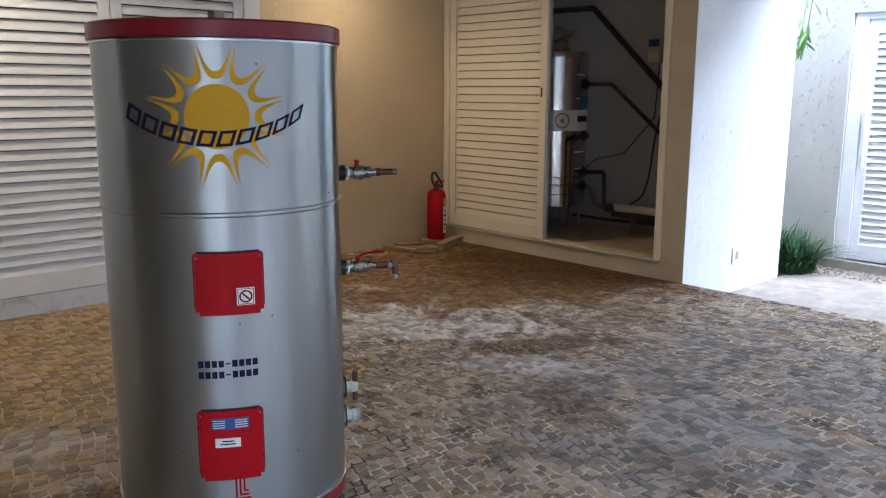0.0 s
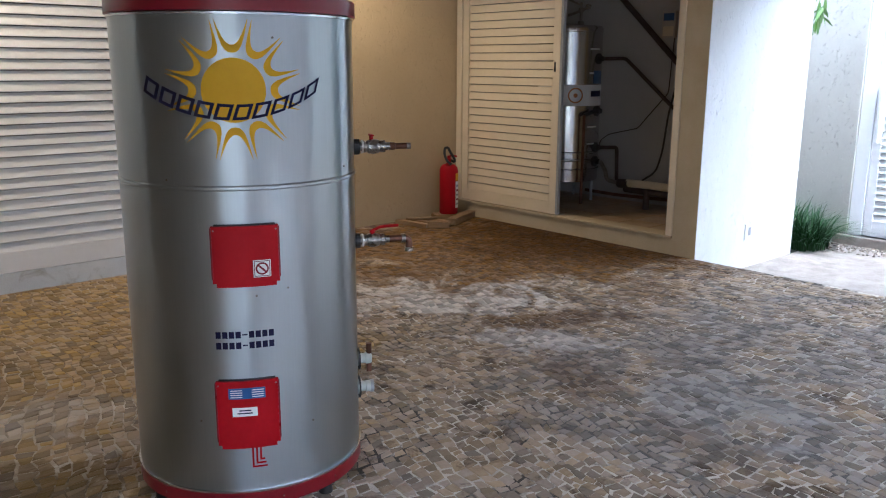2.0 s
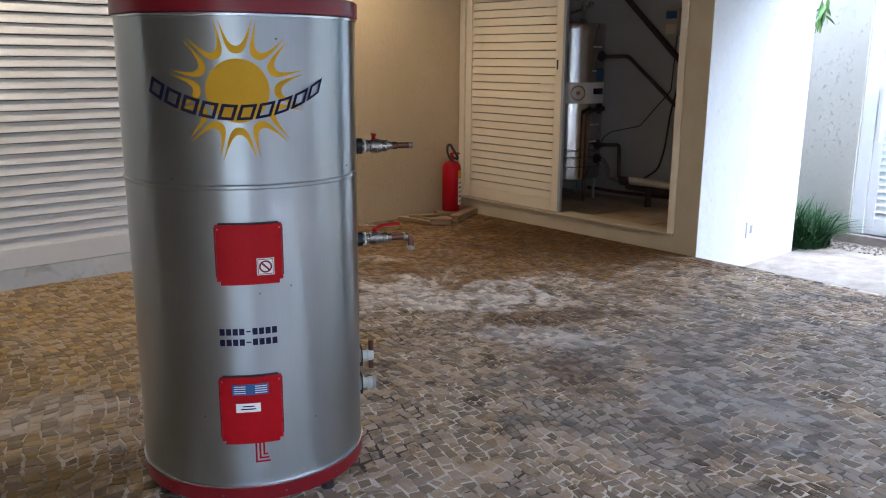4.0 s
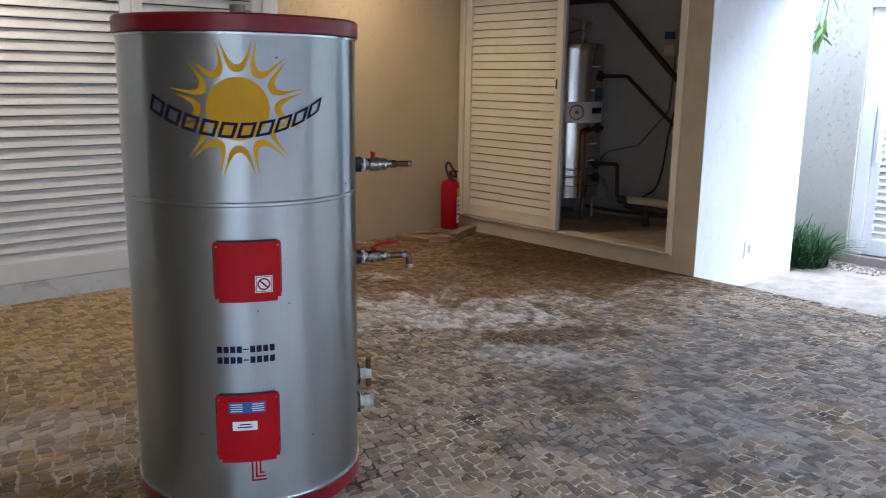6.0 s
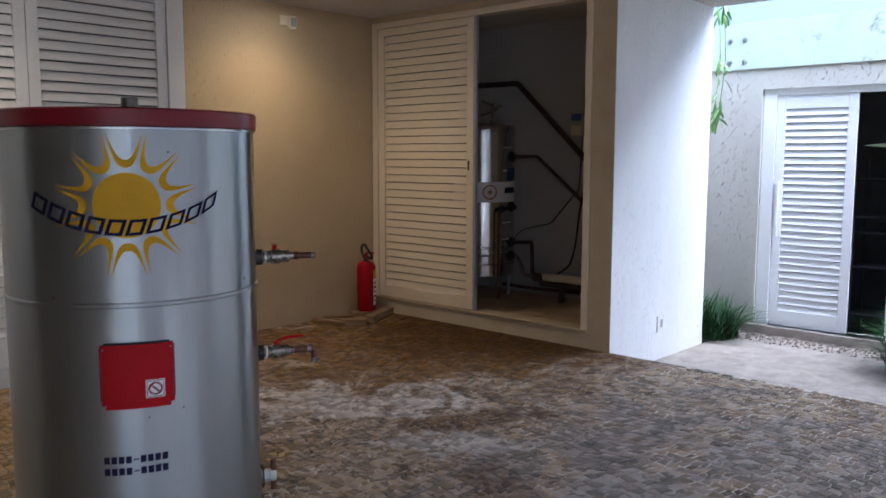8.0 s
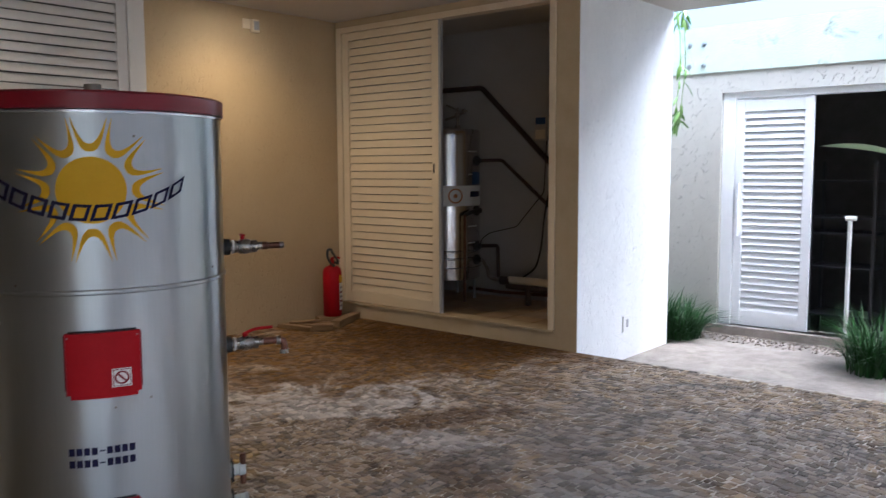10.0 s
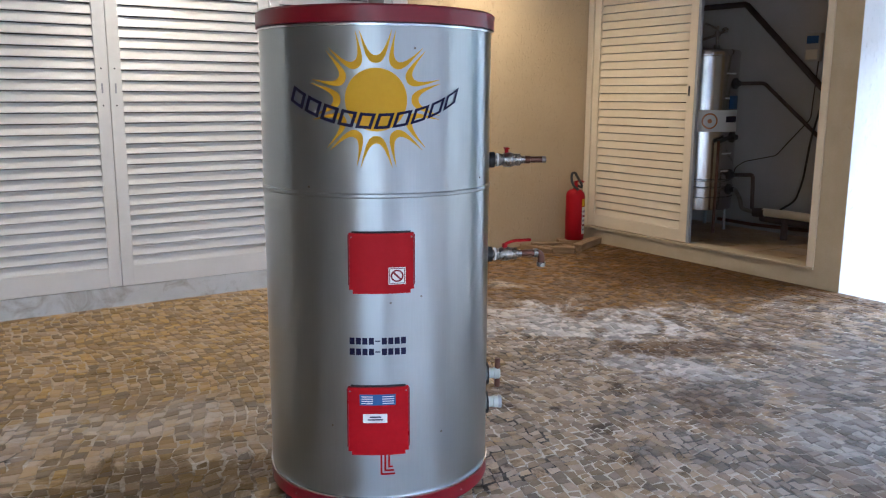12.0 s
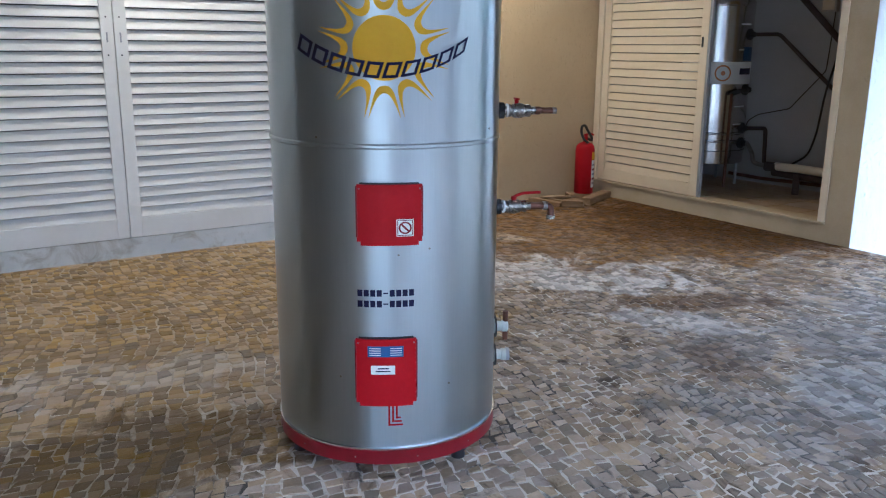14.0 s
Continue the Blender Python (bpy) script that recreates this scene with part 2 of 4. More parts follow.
brushed(STEEL, 0.93)
STAINLESS = material("polished_stainless", (0.66, 0.66, 0.67), (0.58, 0.58, 0.6), 0.2, 1.0, scale=2, fine=100, rough_vary=0.06)
RED = material("red_enamel", (0.36, 0.003, 0.008), (0.30, 0.002, 0.006), 0.5, scale=4, fine=80, spec=0.15)
RED_RIM = material("crimson_rim_enamel", (0.19, 0.004, 0.012), (0.15, 0.003, 0.009), 0.3, scale=4, fine=80, coat=0.1, spec=0.4)
YELLOW = material("golden_yellow_vinyl", (0.60, 0.36, 0.0), (0.54, 0.31, 0.0), 0.55, scale=5, fine=60, spec=0.25)
NAVY = material("navy_vinyl", (0.010, 0.010, 0.045), (0.008, 0.008, 0.03), 0.6, spec=0.15)
BLACK = material("black_rubber", (0.02, 0.02, 0.02), (0.012, 0.012, 0.012), 0.6)
PVC = material("black_pipe_insulation", (0.075, 0.050, 0.042), (0.04, 0.028, 0.024), 0.75, fine=60, bump=0.2)
NICKEL = material("dull_nickel_plate", (0.42, 0.40, 0.37), (0.2, 0.18, 0.16), 0.28, 1.0, scale=40, fine=160, bump=0.2)
BRASS = material("tarnished_brass", (0.30, 0.27, 0.23), (0.18, 0.16, 0.14), 0.4, 0.9, scale=20, fine=90)
COPPER = material("oxidised_copper", (0.19, 0.085, 0.055), (0.09, 0.045, 0.03), 0.5, 0.7, scale=14, fine=90)
WHITE_PLASTIC = material("white_plastic", (0.78, 0.77, 0.74), (0.72, 0.71, 0.68), 0.4)
AGED_WHITE = material("aged_white_plastic", (0.52, 0.54, 0.50), (0.44, 0.46, 0.42), 0.5)
GREY_PLASTIC = material("grey_plastic", (0.35, 0.36, 0.37), (0.3, 0.3, 0.31), 0.45)
BLUE = material("blue_print", (0.025, 0.10, 0.27), (0.02, 0.08, 0.22), 0.45)
WOOD = material("weathered_timber", (0.32, 0.205, 0.10), (0.17, 0.10, 0.045), 0.8, scale=3, fine=60, stretch=(1, 12, 12), bump=0.4)
LEAF = material("grass_blade", (0.035, 0.085, 0.026), (0.018, 0.05, 0.014), 0.55, scale=4, fine=30, spread=0.35, spec=0.2)
# near-black colour that carries the shade of enclosed spaces
DARK = material("shade_dark_paint", (0.09, 0.085, 0.08), (0.06, 0.057, 0.053), 0.9)
RACK_STEEL = material("dark_rack_steel", (0.06, 0.06, 0.062), (0.04, 0.04, 0.042), 0.5, 0.4)
BACK_PAINT = material("pale_garage_plaster", (0.31, 0.285, 0.245), (0.26, 0.238, 0.205), 0.85, scale=1.4, fine=50, bump=0.2)
LAMP_GLOW = glow("warm_lamp_diffuser", (1.0, 0.80, 0.55), 9.0)

# ---- mesh helpers ----


def box_into(bm, x0, x1, y0, y1, z0, z1, bevel=0.0):
    vs = [bm.verts.new((x, y, z)) for x in (x0, x1) for y in (y0, y1) for z in (z0, z1)]
    fs = [bm.faces.new([vs[i] for i in f]) for f in ((0, 1, 3, 2), (4, 6, 7, 5), (0, 4, 5, 1), (2, 3, 7, 6), (0, 2, 6, 4), (1, 5, 7, 3))]
    if bevel:
        es = list({e for f in fs for e in f.edges})
        bmesh.ops.bevel(bm, geom=es, offset=bevel, segments=2, affect="EDGES", profile=0.5)


def box(*size, bevel=0.0):
    bm = bmesh.new()
    box_into(bm, *size, bevel=bevel)
    return bm


def mesh_of(name, bm, mat, smooth=0.0):
    bmesh.ops.recalc_face_normals(bm, faces=bm.faces)
    me = bpy.data.meshes.new(name)
    bm.to_mesh(me)
    bm.free()
    me.materials.append(mat)
    if smooth:
        me.shade_smooth()
        me.set_sharp_from_angle(angle=radians(smooth))
    return me


def part(name, bm, mat, parent, label="", smooth=0.0, at=None):
    ob = new(name, mesh_of(name, bm, mat, smooth))
    ob.parent = parent
    if at is not None:
        ob.matrix_basis = at
    return tagged(ob, label)


def thing(name, m, label, category, group="", kind=""):
    ob = new(name)
    ob.matrix_basis = m
    ob.empty_display_size = 0.1
    return tagged(ob, label, category, group, kind)


def structure(name, bm, mat, label, category, smooth=0.0):
    return tagged(new(name, mesh_of(name, bm, mat, smooth)), label, category, kind="structure")


def lathe(profile, segments=48, close=True):
    """A solid turned about z from (radius, height) pairs."""
    bm = bmesh.new()
    rings = []
    for r, z in profile:
        if r < 1e-6:
            rings.append([bm.verts.new((0, 0, z))])
        else:
            rings.append([bm.verts.new((r * math.cos(2 * math.pi * i / segments), r * math.sin(2 * math.pi * i / segments), z)) for i in range(segments)])
    for a, b in zip(rings, rings[1:]):
        for i in range(segments):
            j = (i + 1) % segments
            if len(a) == 1 and len(b) > 1:
                bm.faces.new((a[0], b[i], b[j]))
            elif len(b) == 1 and len(a) > 1:
                bm.faces.new((a[i], a[j], b[0]))
            elif len(a) > 1:
                bm.faces.new((a[i], a[j], b[j], b[i]))
    return bm


def tube(points, radius, segments=10, bend=0.0):
    """A round bar along a bent line, with rounded bends of radius bend, capped at both ends."""
    pts = [Vector(p) for p in points]
    if bend:
        out = [pts[0]]
        for a, b, c in zip(pts, pts[1:], pts[2:]):
            u, w = (a - b), (c - b)
            d = min(bend, u.length * 0.45, w.length * 0.45)
            p, q = b + u.normalized() * d, b + w.normalized() * d
            out += [(1 - s) ** 2 * p + 2 * s * (1 - s) * b + s * s * q for s in (0, 0.25, 0.5, 0.75, 1)]
        pts = out + [pts[-1]]
    bm = bmesh.new()
    rings, up = [], None
    for i, p in enumerate(pts):
        d = (pts[min(i + 1, len(pts) - 1)] - pts[max(i - 1, 0)]).normalized()
        if up is None:
            up = d.orthogonal().normalized()
        up = (up - d * up.dot(d)).normalized()
        side = d.cross(up)
        rings.append([bm.verts.new(p + radius * (math.cos(2 * math.pi * k / segments) * up + math.sin(2 * math.pi * k / segments) * side)) for k in range(segments)])
    for a, b in zip(rings, rings[1:]):
        for k in range(segments):
            bm.faces.new((a[k], a[(k + 1) % segments], b[(k + 1) % segments], b[k]))
    bm.faces.new(rings[0][::-1])
    bm.faces.new(rings[-1])
    return bm


# ---- the plan ----
X_LOUVRE, X_TAN, X_PIER = -5.551, -5.88, -3.239     # faces of the louvred cupboard, the tan wall and the pier
Y_CLOSET, Y_PIER_END, Y_FAR = 5.453, 7.015, 7.80     # faces of the closet wall, the pier's end and the wall across the light well
Z_CEIL, Z_SILL, Z_OUT = 2.76, 0.145, -0.19
Y_LOUVRE_END = 3.30
X_FRONT, Y_BACK = 3.4, -4.4

# ---- structure ----
structure("floor", box(-6.2, X_FRONT, Y_BACK - 0.2, Y_CLOSET, -0.3, -0.0030), MORTAR, "sandy mortar bed of the paved garage floor", "floor")
structure("ground", box(-60, 60, -60, 60, -0.5, -0.3), YARD, "plain ground round the house", "ground")
structure("pavement", box(X_PIER, X_FRONT + 6, Y_CLOSET, Y_FAR, -0.3, Z_OUT), PEBBLE, "pale washed-pebble paving of the light well", "pavement")
structure("ceiling", box(-6.2, 3.3, Y_BACK - 0.2, 7.06, Z_CEIL, Z_CEIL + 0.22), CEIL, "plain cream plaster ceiling slab", "ceiling")
structure("wall_west", box(X_TAN - 0.2, X_TAN, Y_BACK, Y_CLOSET, -0.3, Z_CEIL), TAN, "tan painted rendered wall", "wall")
# unseen wall; its end and tone set the dim band on the heater
structure("wall_south", box(-6.1, 2.8, Y_BACK - 0.2, Y_BACK, -0.3, Z_CEIL), BACK_PAINT, "unseen plastered wall, placed for the dim band the heater reflects", "wall")

# unseen slab, added so more daylight bounces into the garage
structure("driveway", box(X_FRONT + 0.002, 4.9, -8.0, Y_CLOSET, -0.305, -0.006), CONCRETE, "unseen grey concrete slab added to bounce daylight into the garage", "driveway")
# unseen wall, added to hold back sky and grey the heater's reflection
structure("wall_light_screen", box(4.9, 5.1, -2.2, 9.0, -0.31, 3.0), CLOSET_GREY, "unseen grey wall added to screen the sky and tone reflections", "wall")


cw = thing("wall_closet", pose(0, 0, 0), "cream plastered closet wall with an opening", "wall", kind="structure")
for name, x0, x1, z0, z1 in (("plinth", -6.08, -3.444, -0.3, Z_SILL - 0.02), ("lintel", -6.08, -3.444, 2.70, Z_CEIL),
                             ("return", -6.08, -5.86, Z_SILL - 0.02, 2.70), ("jamb_wall", -3.444, X_PIER - 0.003, -0.3, Z_CEIL)):
    part(name, box(x0, x1, Y_CLOSET, Y_CLOSET + 0.15, z0, z1), PLASTER_DIRTY, cw)
structure("wall_pier", box(X_PIER - 0.25, X_PIER, Y_CLOSET + 0.002, Y_PIER_END, -0.3, Z_CEIL), ROUGHCAST, "white roughcast pier wall", "wall")
structure("wall_closet_back", box(-6.08, X_PIER - 0.25, 6.72, 6.87, -0.3, Z_CEIL), CLOSET_GREY, "grey plastered back wall of the closet", "wall")
# unseen tan sheet, added to give the closet heater something brown to reflect
structure("wall_closet_reflector", box(X_PIER - 0.256, X_PIER - 0.2505, Y_CLOSET + 0.152, 6.72, Z_SILL - 0.02, Z_CEIL), TAN, "added tan sheet that browns the closet heater's reflection", "wall")
structure("wall_closet_side", box(-6.08, -5.93, Y_CLOSET + 0.15, 6.72, -0.3, Z_CEIL), CLOSET_GREY, "grey plastered side wall of the closet", "wall")
structure("floor_closet", box(-5.93, X_PIER - 0.25, Y_CLOSET + 0.15, 6.72, -0.3, Z_SILL - 0.03), TILE, "beige tiled closet floor", "floor")


wn_far = thing("wall_north", pose(0, 0, 0), "pale grey roughcast wall across the light well", "wall", kind="structure")
for name, x0, x1, z0, z1 in (("wall_panel", -6.0, -3.10, -0.3, 2.29), ("lintel", -3.10, -0.9, 2.095, 2.29), ("threshold", -3.10, -0.9, -0.3, -0.10), ("wall_panel", -0.9, 10.2, -0.3, 2.29)):
    part(name, box(x0, x1, Y_FAR, Y_FAR + 0.18, z0, z1), GREYCAST, wn_far)
structure("beam", box(-6.0, 10.2, Y_FAR - 0.02, Y_FAR + 0.2, 2.29, 2.72), GREEN_BEAM, "weathered green painted concrete beam", "beam")

# ---- louvred joinery ----


def slat_mesh(width, depth, thick, tilt):
    """One louvre blade along x, tilted outward and down."""
    bm = box(-width / 2, width / 2, -thick / 2, thick / 2, -depth / 2, depth / 2, bevel=thick * 0.35)
    bmesh.ops.rotate(bm, verts=bm.verts, matrix=Matrix.Rotation(radians(tilt), 3, "X"))
    return bm


def louvre_leaf(owner, w, z0, z1, first, pitch, paint, stile=0.075, top=0.10, thick=0.035, tilt=-21, depth=0.075):
    """A louvred leaf with its face at local y = 0, its left edge at x = 0: frame members and one object for each blade."""
    part("stile", box(0, stile, 0, thick, z0, z1, bevel=0.003), paint, owner)
    part("stile", box(w - stile, w, 0, thick, z0, z1, bevel=0.003), paint, owner)
    part("bottom_rail", box(stile, w - stile, 0.001, thick - 0.001, z0, first - pitch * 0.45, bevel=0.002), paint, owner)
    n = int((z1 - top - first) / pitch) + 1
    part("top_rail", box(stile, w - stile, 0.001, thick - 0.001, first + (n - 0.45) * pitch, z1, bevel=0.002), paint, owner)
    me = mesh_of("slat", slat_mesh(w - 2 * stile + 0.006, depth, 0.009, tilt), paint)
    for i in range(n):
        s = new("slat", me)
        s.parent = owner
        s.matrix_basis = pose(w / 2, thick * 0.55, first + i * pitch, random.uniform(-1.2, 1.2), 0, random.uniform(-0.08, 0.08))


# the long cupboard along the west wall; its doors face the garage
structure("trim", box(X_TAN, X_LOUVRE, Y_BACK, Y_LOUVRE_END, -0.02, 0.125), CONCRETE, "grey concrete plinth under the louvred cupboard", "plinth")
SEAMS = [-4.05, -3.02, -1.99, -0.95, 0.09, 1.14, 2.205, 3.17]
for a, b in zip(SEAMS, SEAMS[1:]):
    door = thing("louvred_cupboard_door", pose(X_LOUVRE, a + 0.002, 0, 0, 0, 90), "white painted louvred cupboard door, closed, above a grey plinth", "louvred door", "cupboard doors")
    louvre_leaf(door, b - a - 0.004, 0.128, 2.62, 0.285, 0.0657, WHITE_PAINT, tilt=-23, depth=0.0645)
    for k, s in ((a, 0.035), (b, b - a - 0.045)):
        if abs(k - 1.14) < 0.01 or abs(k + 0.95) < 0.01:
            part("door_pull", box(s - 0.005, s + 0.005, -0.004, 0.0, 1.358, 1.418, bevel=0.0015), GREY_PLASTIC, door, "small metal pull")
            for zz in (1.282, 1.509):
                bm = lathe([(0, 0), (0.005, 0), (0.005, 0.002), (0, 0.003)], 10)
                bm.transform(pose(s, 0, zz, 90))
                part("screw", bm, BLACK, door, "dark screw head")
jamb = thing("cupboard_frame", pose(0, 0, 0), "white painted frame round the louvred cupboard", "frame", kind="structure")
part("jamb", box(X_LOUVRE - 0.06, X_LOUVRE + 0.012, 3.172, Y_LOUVRE_END, 0.125, 2.70, bevel=0.003), WHITE_PAINT, jamb)
part("head", box(X_LOUVRE - 0.06, X_LOUVRE + 0.012, Y_BACK, Y_LOUVRE_END, 2.70, Z_CEIL - 0.002), WHITE_PAINT, jamb)
part("head_rail", box(X_LOUVRE - 0.05, X_LOUVRE + 0.006, Y_BACK, 3.172, 2.625, 2.70), WHITE_PAINT, jamb)
part("cheek", box(X_TAN, X_LOUVRE - 0.061, Y_LOUVRE_END - 0.03, Y_LOUVRE_END, 0.125, Z_CEIL - 0.002), WHITE_PAINT, jamb)
# dark sheet: the shade behind the louvres is put into its colour
structure("wall_cupboard_back", box(X_TAN + 0.002, X_TAN + 0.012, Y_BACK, Y_LOUVRE_END - 0.03, 0.13, Z_CEIL), DARK, "cupboard back, coloured dark for the shade between slats", "panel")

# closet frame and sliding leaf
cf = thing("closet_frame", pose(0, 0, 0), "cream painted frame of the closet opening", "frame", kind="structure")
part("jamb", box(-5.862, -5.80, Y_CLOSET - 0.012, Y_CLOSET + 0.10, Z_SILL, 2.70, bevel=0.003), CREAM_PAINT, cf)
part("jamb", box(-3.498, -3.442, Y_CLOSET - 0.012, Y_CLOSET + 0.10, Z_SILL, 2.70, bevel=0.003), CREAM_PAINT, cf)
part("head", box(-5.80, -3.498, Y_CLOSET - 0.010, Y_CLOSET + 0.10, 2.65, 2.70, bevel=0.003), CREAM_PAINT, cf)
part("sill", box(-5.862, -3.442, Y_CLOSET - 0.018, Y_CLOSET + 0.15, Z_SILL - 0.02, Z_SILL, bevel=0.004), PLASTER_DIRTY, cf)
leaf = thing("sliding_louvred_door", pose(-5.795, Y_CLOSET + 0.004, 0), "cream louvred sliding door, slid open beside the closet opening", "louvred door")
louvre_leaf(leaf, 1.175, Z_SILL + 0.006, 2.645, 0.285, 0.0705, CREAM_PAINT, tilt=-9, depth=0.0655)
part("latch", box(1.118, 1.134, -0.006, 0.0, 1.36, 1.44, bevel=0.002), BLACK, leaf, "small dark latch plate")
part("leaf_edge", box(1.176, 1.20, 0.002, 0.033, Z_SILL + 0.006, 2.645), GREY_PLASTIC, leaf, "aluminium edge strip")

# the door across the light well
fd = thing("far_door_frame", pose(0, 0, 0), "white painted frame of the doorway across the light well", "frame", kind="structure")
part("jamb", box(-3.095, -2.98, Y_FAR + 0.03, Y_FAR + 0.14, -0.10, 2.095, bevel=0.003), OUTDOOR_PAINT, fd)
part("head", box(-2.98, -0.9, Y_FAR + 0.03, Y_FAR + 0.14, 2.037, 2.095, bevel=0.003), OUTDOOR_PAINT, fd)
part("sill", box(-3.2, -0.9, Y_FAR - 0.05, Y_FAR + 0.15, -0.20, -0.10, bevel=0.006), PEBBLE, fd)
fleaf = thing("far_louvred_door", pose(-2.975, Y_FAR + 0.045, 0), "cool white louvred door across the light well, half open", "louvred door")
louvre_leaf(fleaf, 0.695, -0.096, 2.035, 0.075, 0.0622, OUTDOOR_PAINT, stile=0.078, top=0.15, tilt=-24, depth=0.0625)
part("door_pull", box(0.03, 0.05, -0.03, 0.0, 0.75, 1.25, bevel=0.004), OUTDOOR_PAINT, fleaf, "long white pull bar")
# the room's darkness is put into the colour of its walls and ceiling
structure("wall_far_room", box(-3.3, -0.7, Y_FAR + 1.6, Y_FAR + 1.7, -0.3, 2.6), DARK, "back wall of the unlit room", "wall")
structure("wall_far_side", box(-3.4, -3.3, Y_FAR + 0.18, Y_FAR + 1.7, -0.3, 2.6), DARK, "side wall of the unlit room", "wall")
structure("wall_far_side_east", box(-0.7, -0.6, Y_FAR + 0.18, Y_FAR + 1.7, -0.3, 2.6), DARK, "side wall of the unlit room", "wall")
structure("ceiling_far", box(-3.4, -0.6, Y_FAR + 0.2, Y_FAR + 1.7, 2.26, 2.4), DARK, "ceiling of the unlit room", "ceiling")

# ---- lamps ----
for lx, ly in LAMPS:
    lamp = thing("ceiling_lamp", pose(lx, ly, Z_CEIL), "square recessed ceiling lamp, lit, warm white", "ceiling lamp", "ceiling lamps")
    bm = bmesh.new()
    for s in ((-0.15, 0.15, -0.15, -0.125), (-0.15, 0.15, 0.125, 0.15), (-0.15, -0.125, -0.125, 0.125), (0.125, 0.15, -0.125, 0.125)):
        box_into(bm, *s, -0.008, -0.0005)
    part("lamp_frame", bm, WHITE_PLASTIC, lamp)
    part("diffuser", box(-0.125, 0.125, -0.125, 0.125, -0.006, -0.0005), LAMP_GLOW, lamp)

# ---- water heater ----
HEATER = Vector((-2.494, 1.327, 0.0))
R = 0.378
heater = thing("water_heater", pose(*HEATER), "brushed steel upright water heater with crimson rims and two red boxes", "water heater")
part("body", lathe([(0, 0.10), (R - 0.002, 0.10), (R, 0.103), (R, 1.055), (R + 0.004, 1.059), (R + 0.004, 1.067), (R, 1.071), (R, 1.558), (0, 1.558)], 160), STEEL, heater, smooth=30)
part("top_rim", lathe([(0, 1.600), (R - 0.02, 1.600), (R + 0.004, 1.612), (R + 0.010, 1.606), (R + 0.010, 1.562), (R - 0.01, 1.562), (R - 0.01, 1.59), (0, 1.59)], 128), RED_RIM, heater, "crimson enamelled rim", smooth=40)
part("bottom_rim", lathe([(0, 0.045), (R - 0.006, 0.045), (R + 0.004, 0.05), (R + 0.004, 0.094), (R - 0.002, 0.099), (0, 0.099)], 128), RED_RIM, heater, "crimson enamelled rim", smooth=40)

part("lip", lathe([(R - 0.01, 0.0995), (R + 0.006, 0.0995), (R + 0.006, 0.105), (R - 0.01, 0.106)], 128), STAINLESS, heater, "bright steel lip", smooth=40)
part("lip", lathe([(R - 0.01, 1.552), (R + 0.005, 1.552), (R + 0.005, 1.5585), (R - 0.01, 1.5595)], 128), STAINLESS, heater, "bright steel lip", smooth=40)


def az(deg, r, z):
    return (r * math.cos(radians(deg)), r * math.sin(radians(deg)), z)


for d in (-91, 15, 60, 150, 195):
    fm = lathe([(0, 0), (0.022, 0), (0.024, 0.004), (0.02, 0.046), (0, 0.046)], 16)
    bmesh.ops.translate(fm, verts=fm.verts, vec=az(d, R - 0.04, 0))
    part("foot", fm, BLACK, heater, smooth=40)


def bent_plate(a0, a1, z0, z1, r0, r1, steps=10):
    """A plate bent round the tank between two angles."""
    bm = bmesh.new()
    cols = []
    for i in range(steps + 1):
        a = a0 + (a1 - a0) * i / steps
        cols.append([bm.verts.new(az(a, r, z)) for r, z in ((r0, z0), (r1, z0), (r1, z1), (r0, z1))])
    for p, q in zip(cols, cols[1:]):
        for k in range(4):
            bm.faces.new((p[k], p[(k + 1) % 4], q[(k + 1) % 4], q[k]))
    bm.faces.new(cols[0])
    bm.faces.new(cols[-1][::-1])
    return bm


A_MID = -29.5                       # the side of the heater that carries its signs


def wrap(bm, r, z_mid, a_mid=A_MID):
    """Rolls a flat (u, v) figure onto the tank at radius r."""
    for v in bm.verts:
        u, h = v.co.x, v.co.y
        a = radians(a_mid) + u / R
        v.co = ((r + v.co.z) * math.cos(a), (r + v.co.z) * math.sin(a), z_mid + h)
    return bm


def grid_into(bm, u0, u1, v0, v1, shear=0.0, rise=None, n=None):
    n = n or max(1, int(abs(u1 - u0) / 0.012))
    cols = []
    for i in range(n + 1):
        u = u0 + (u1 - u0) * i / n
        dv = rise(u) if rise else 0.0
        cols.append((bm.verts.new((u, v0 + dv, 0)), bm.verts.new((u + shear, v1 + dv, 0))))
    for p, q in zip(cols, cols[1:]):
        bm.faces.new((p[0], q[0], q[1], p[1]))


def decal(name, bm, mat, parent, z_mid, lift=0.0012, label="", a_mid=A_MID, r=None):
    return part(name, wrap(bm, (r or R) + lift, z_mid, a_mid), mat, parent, label)


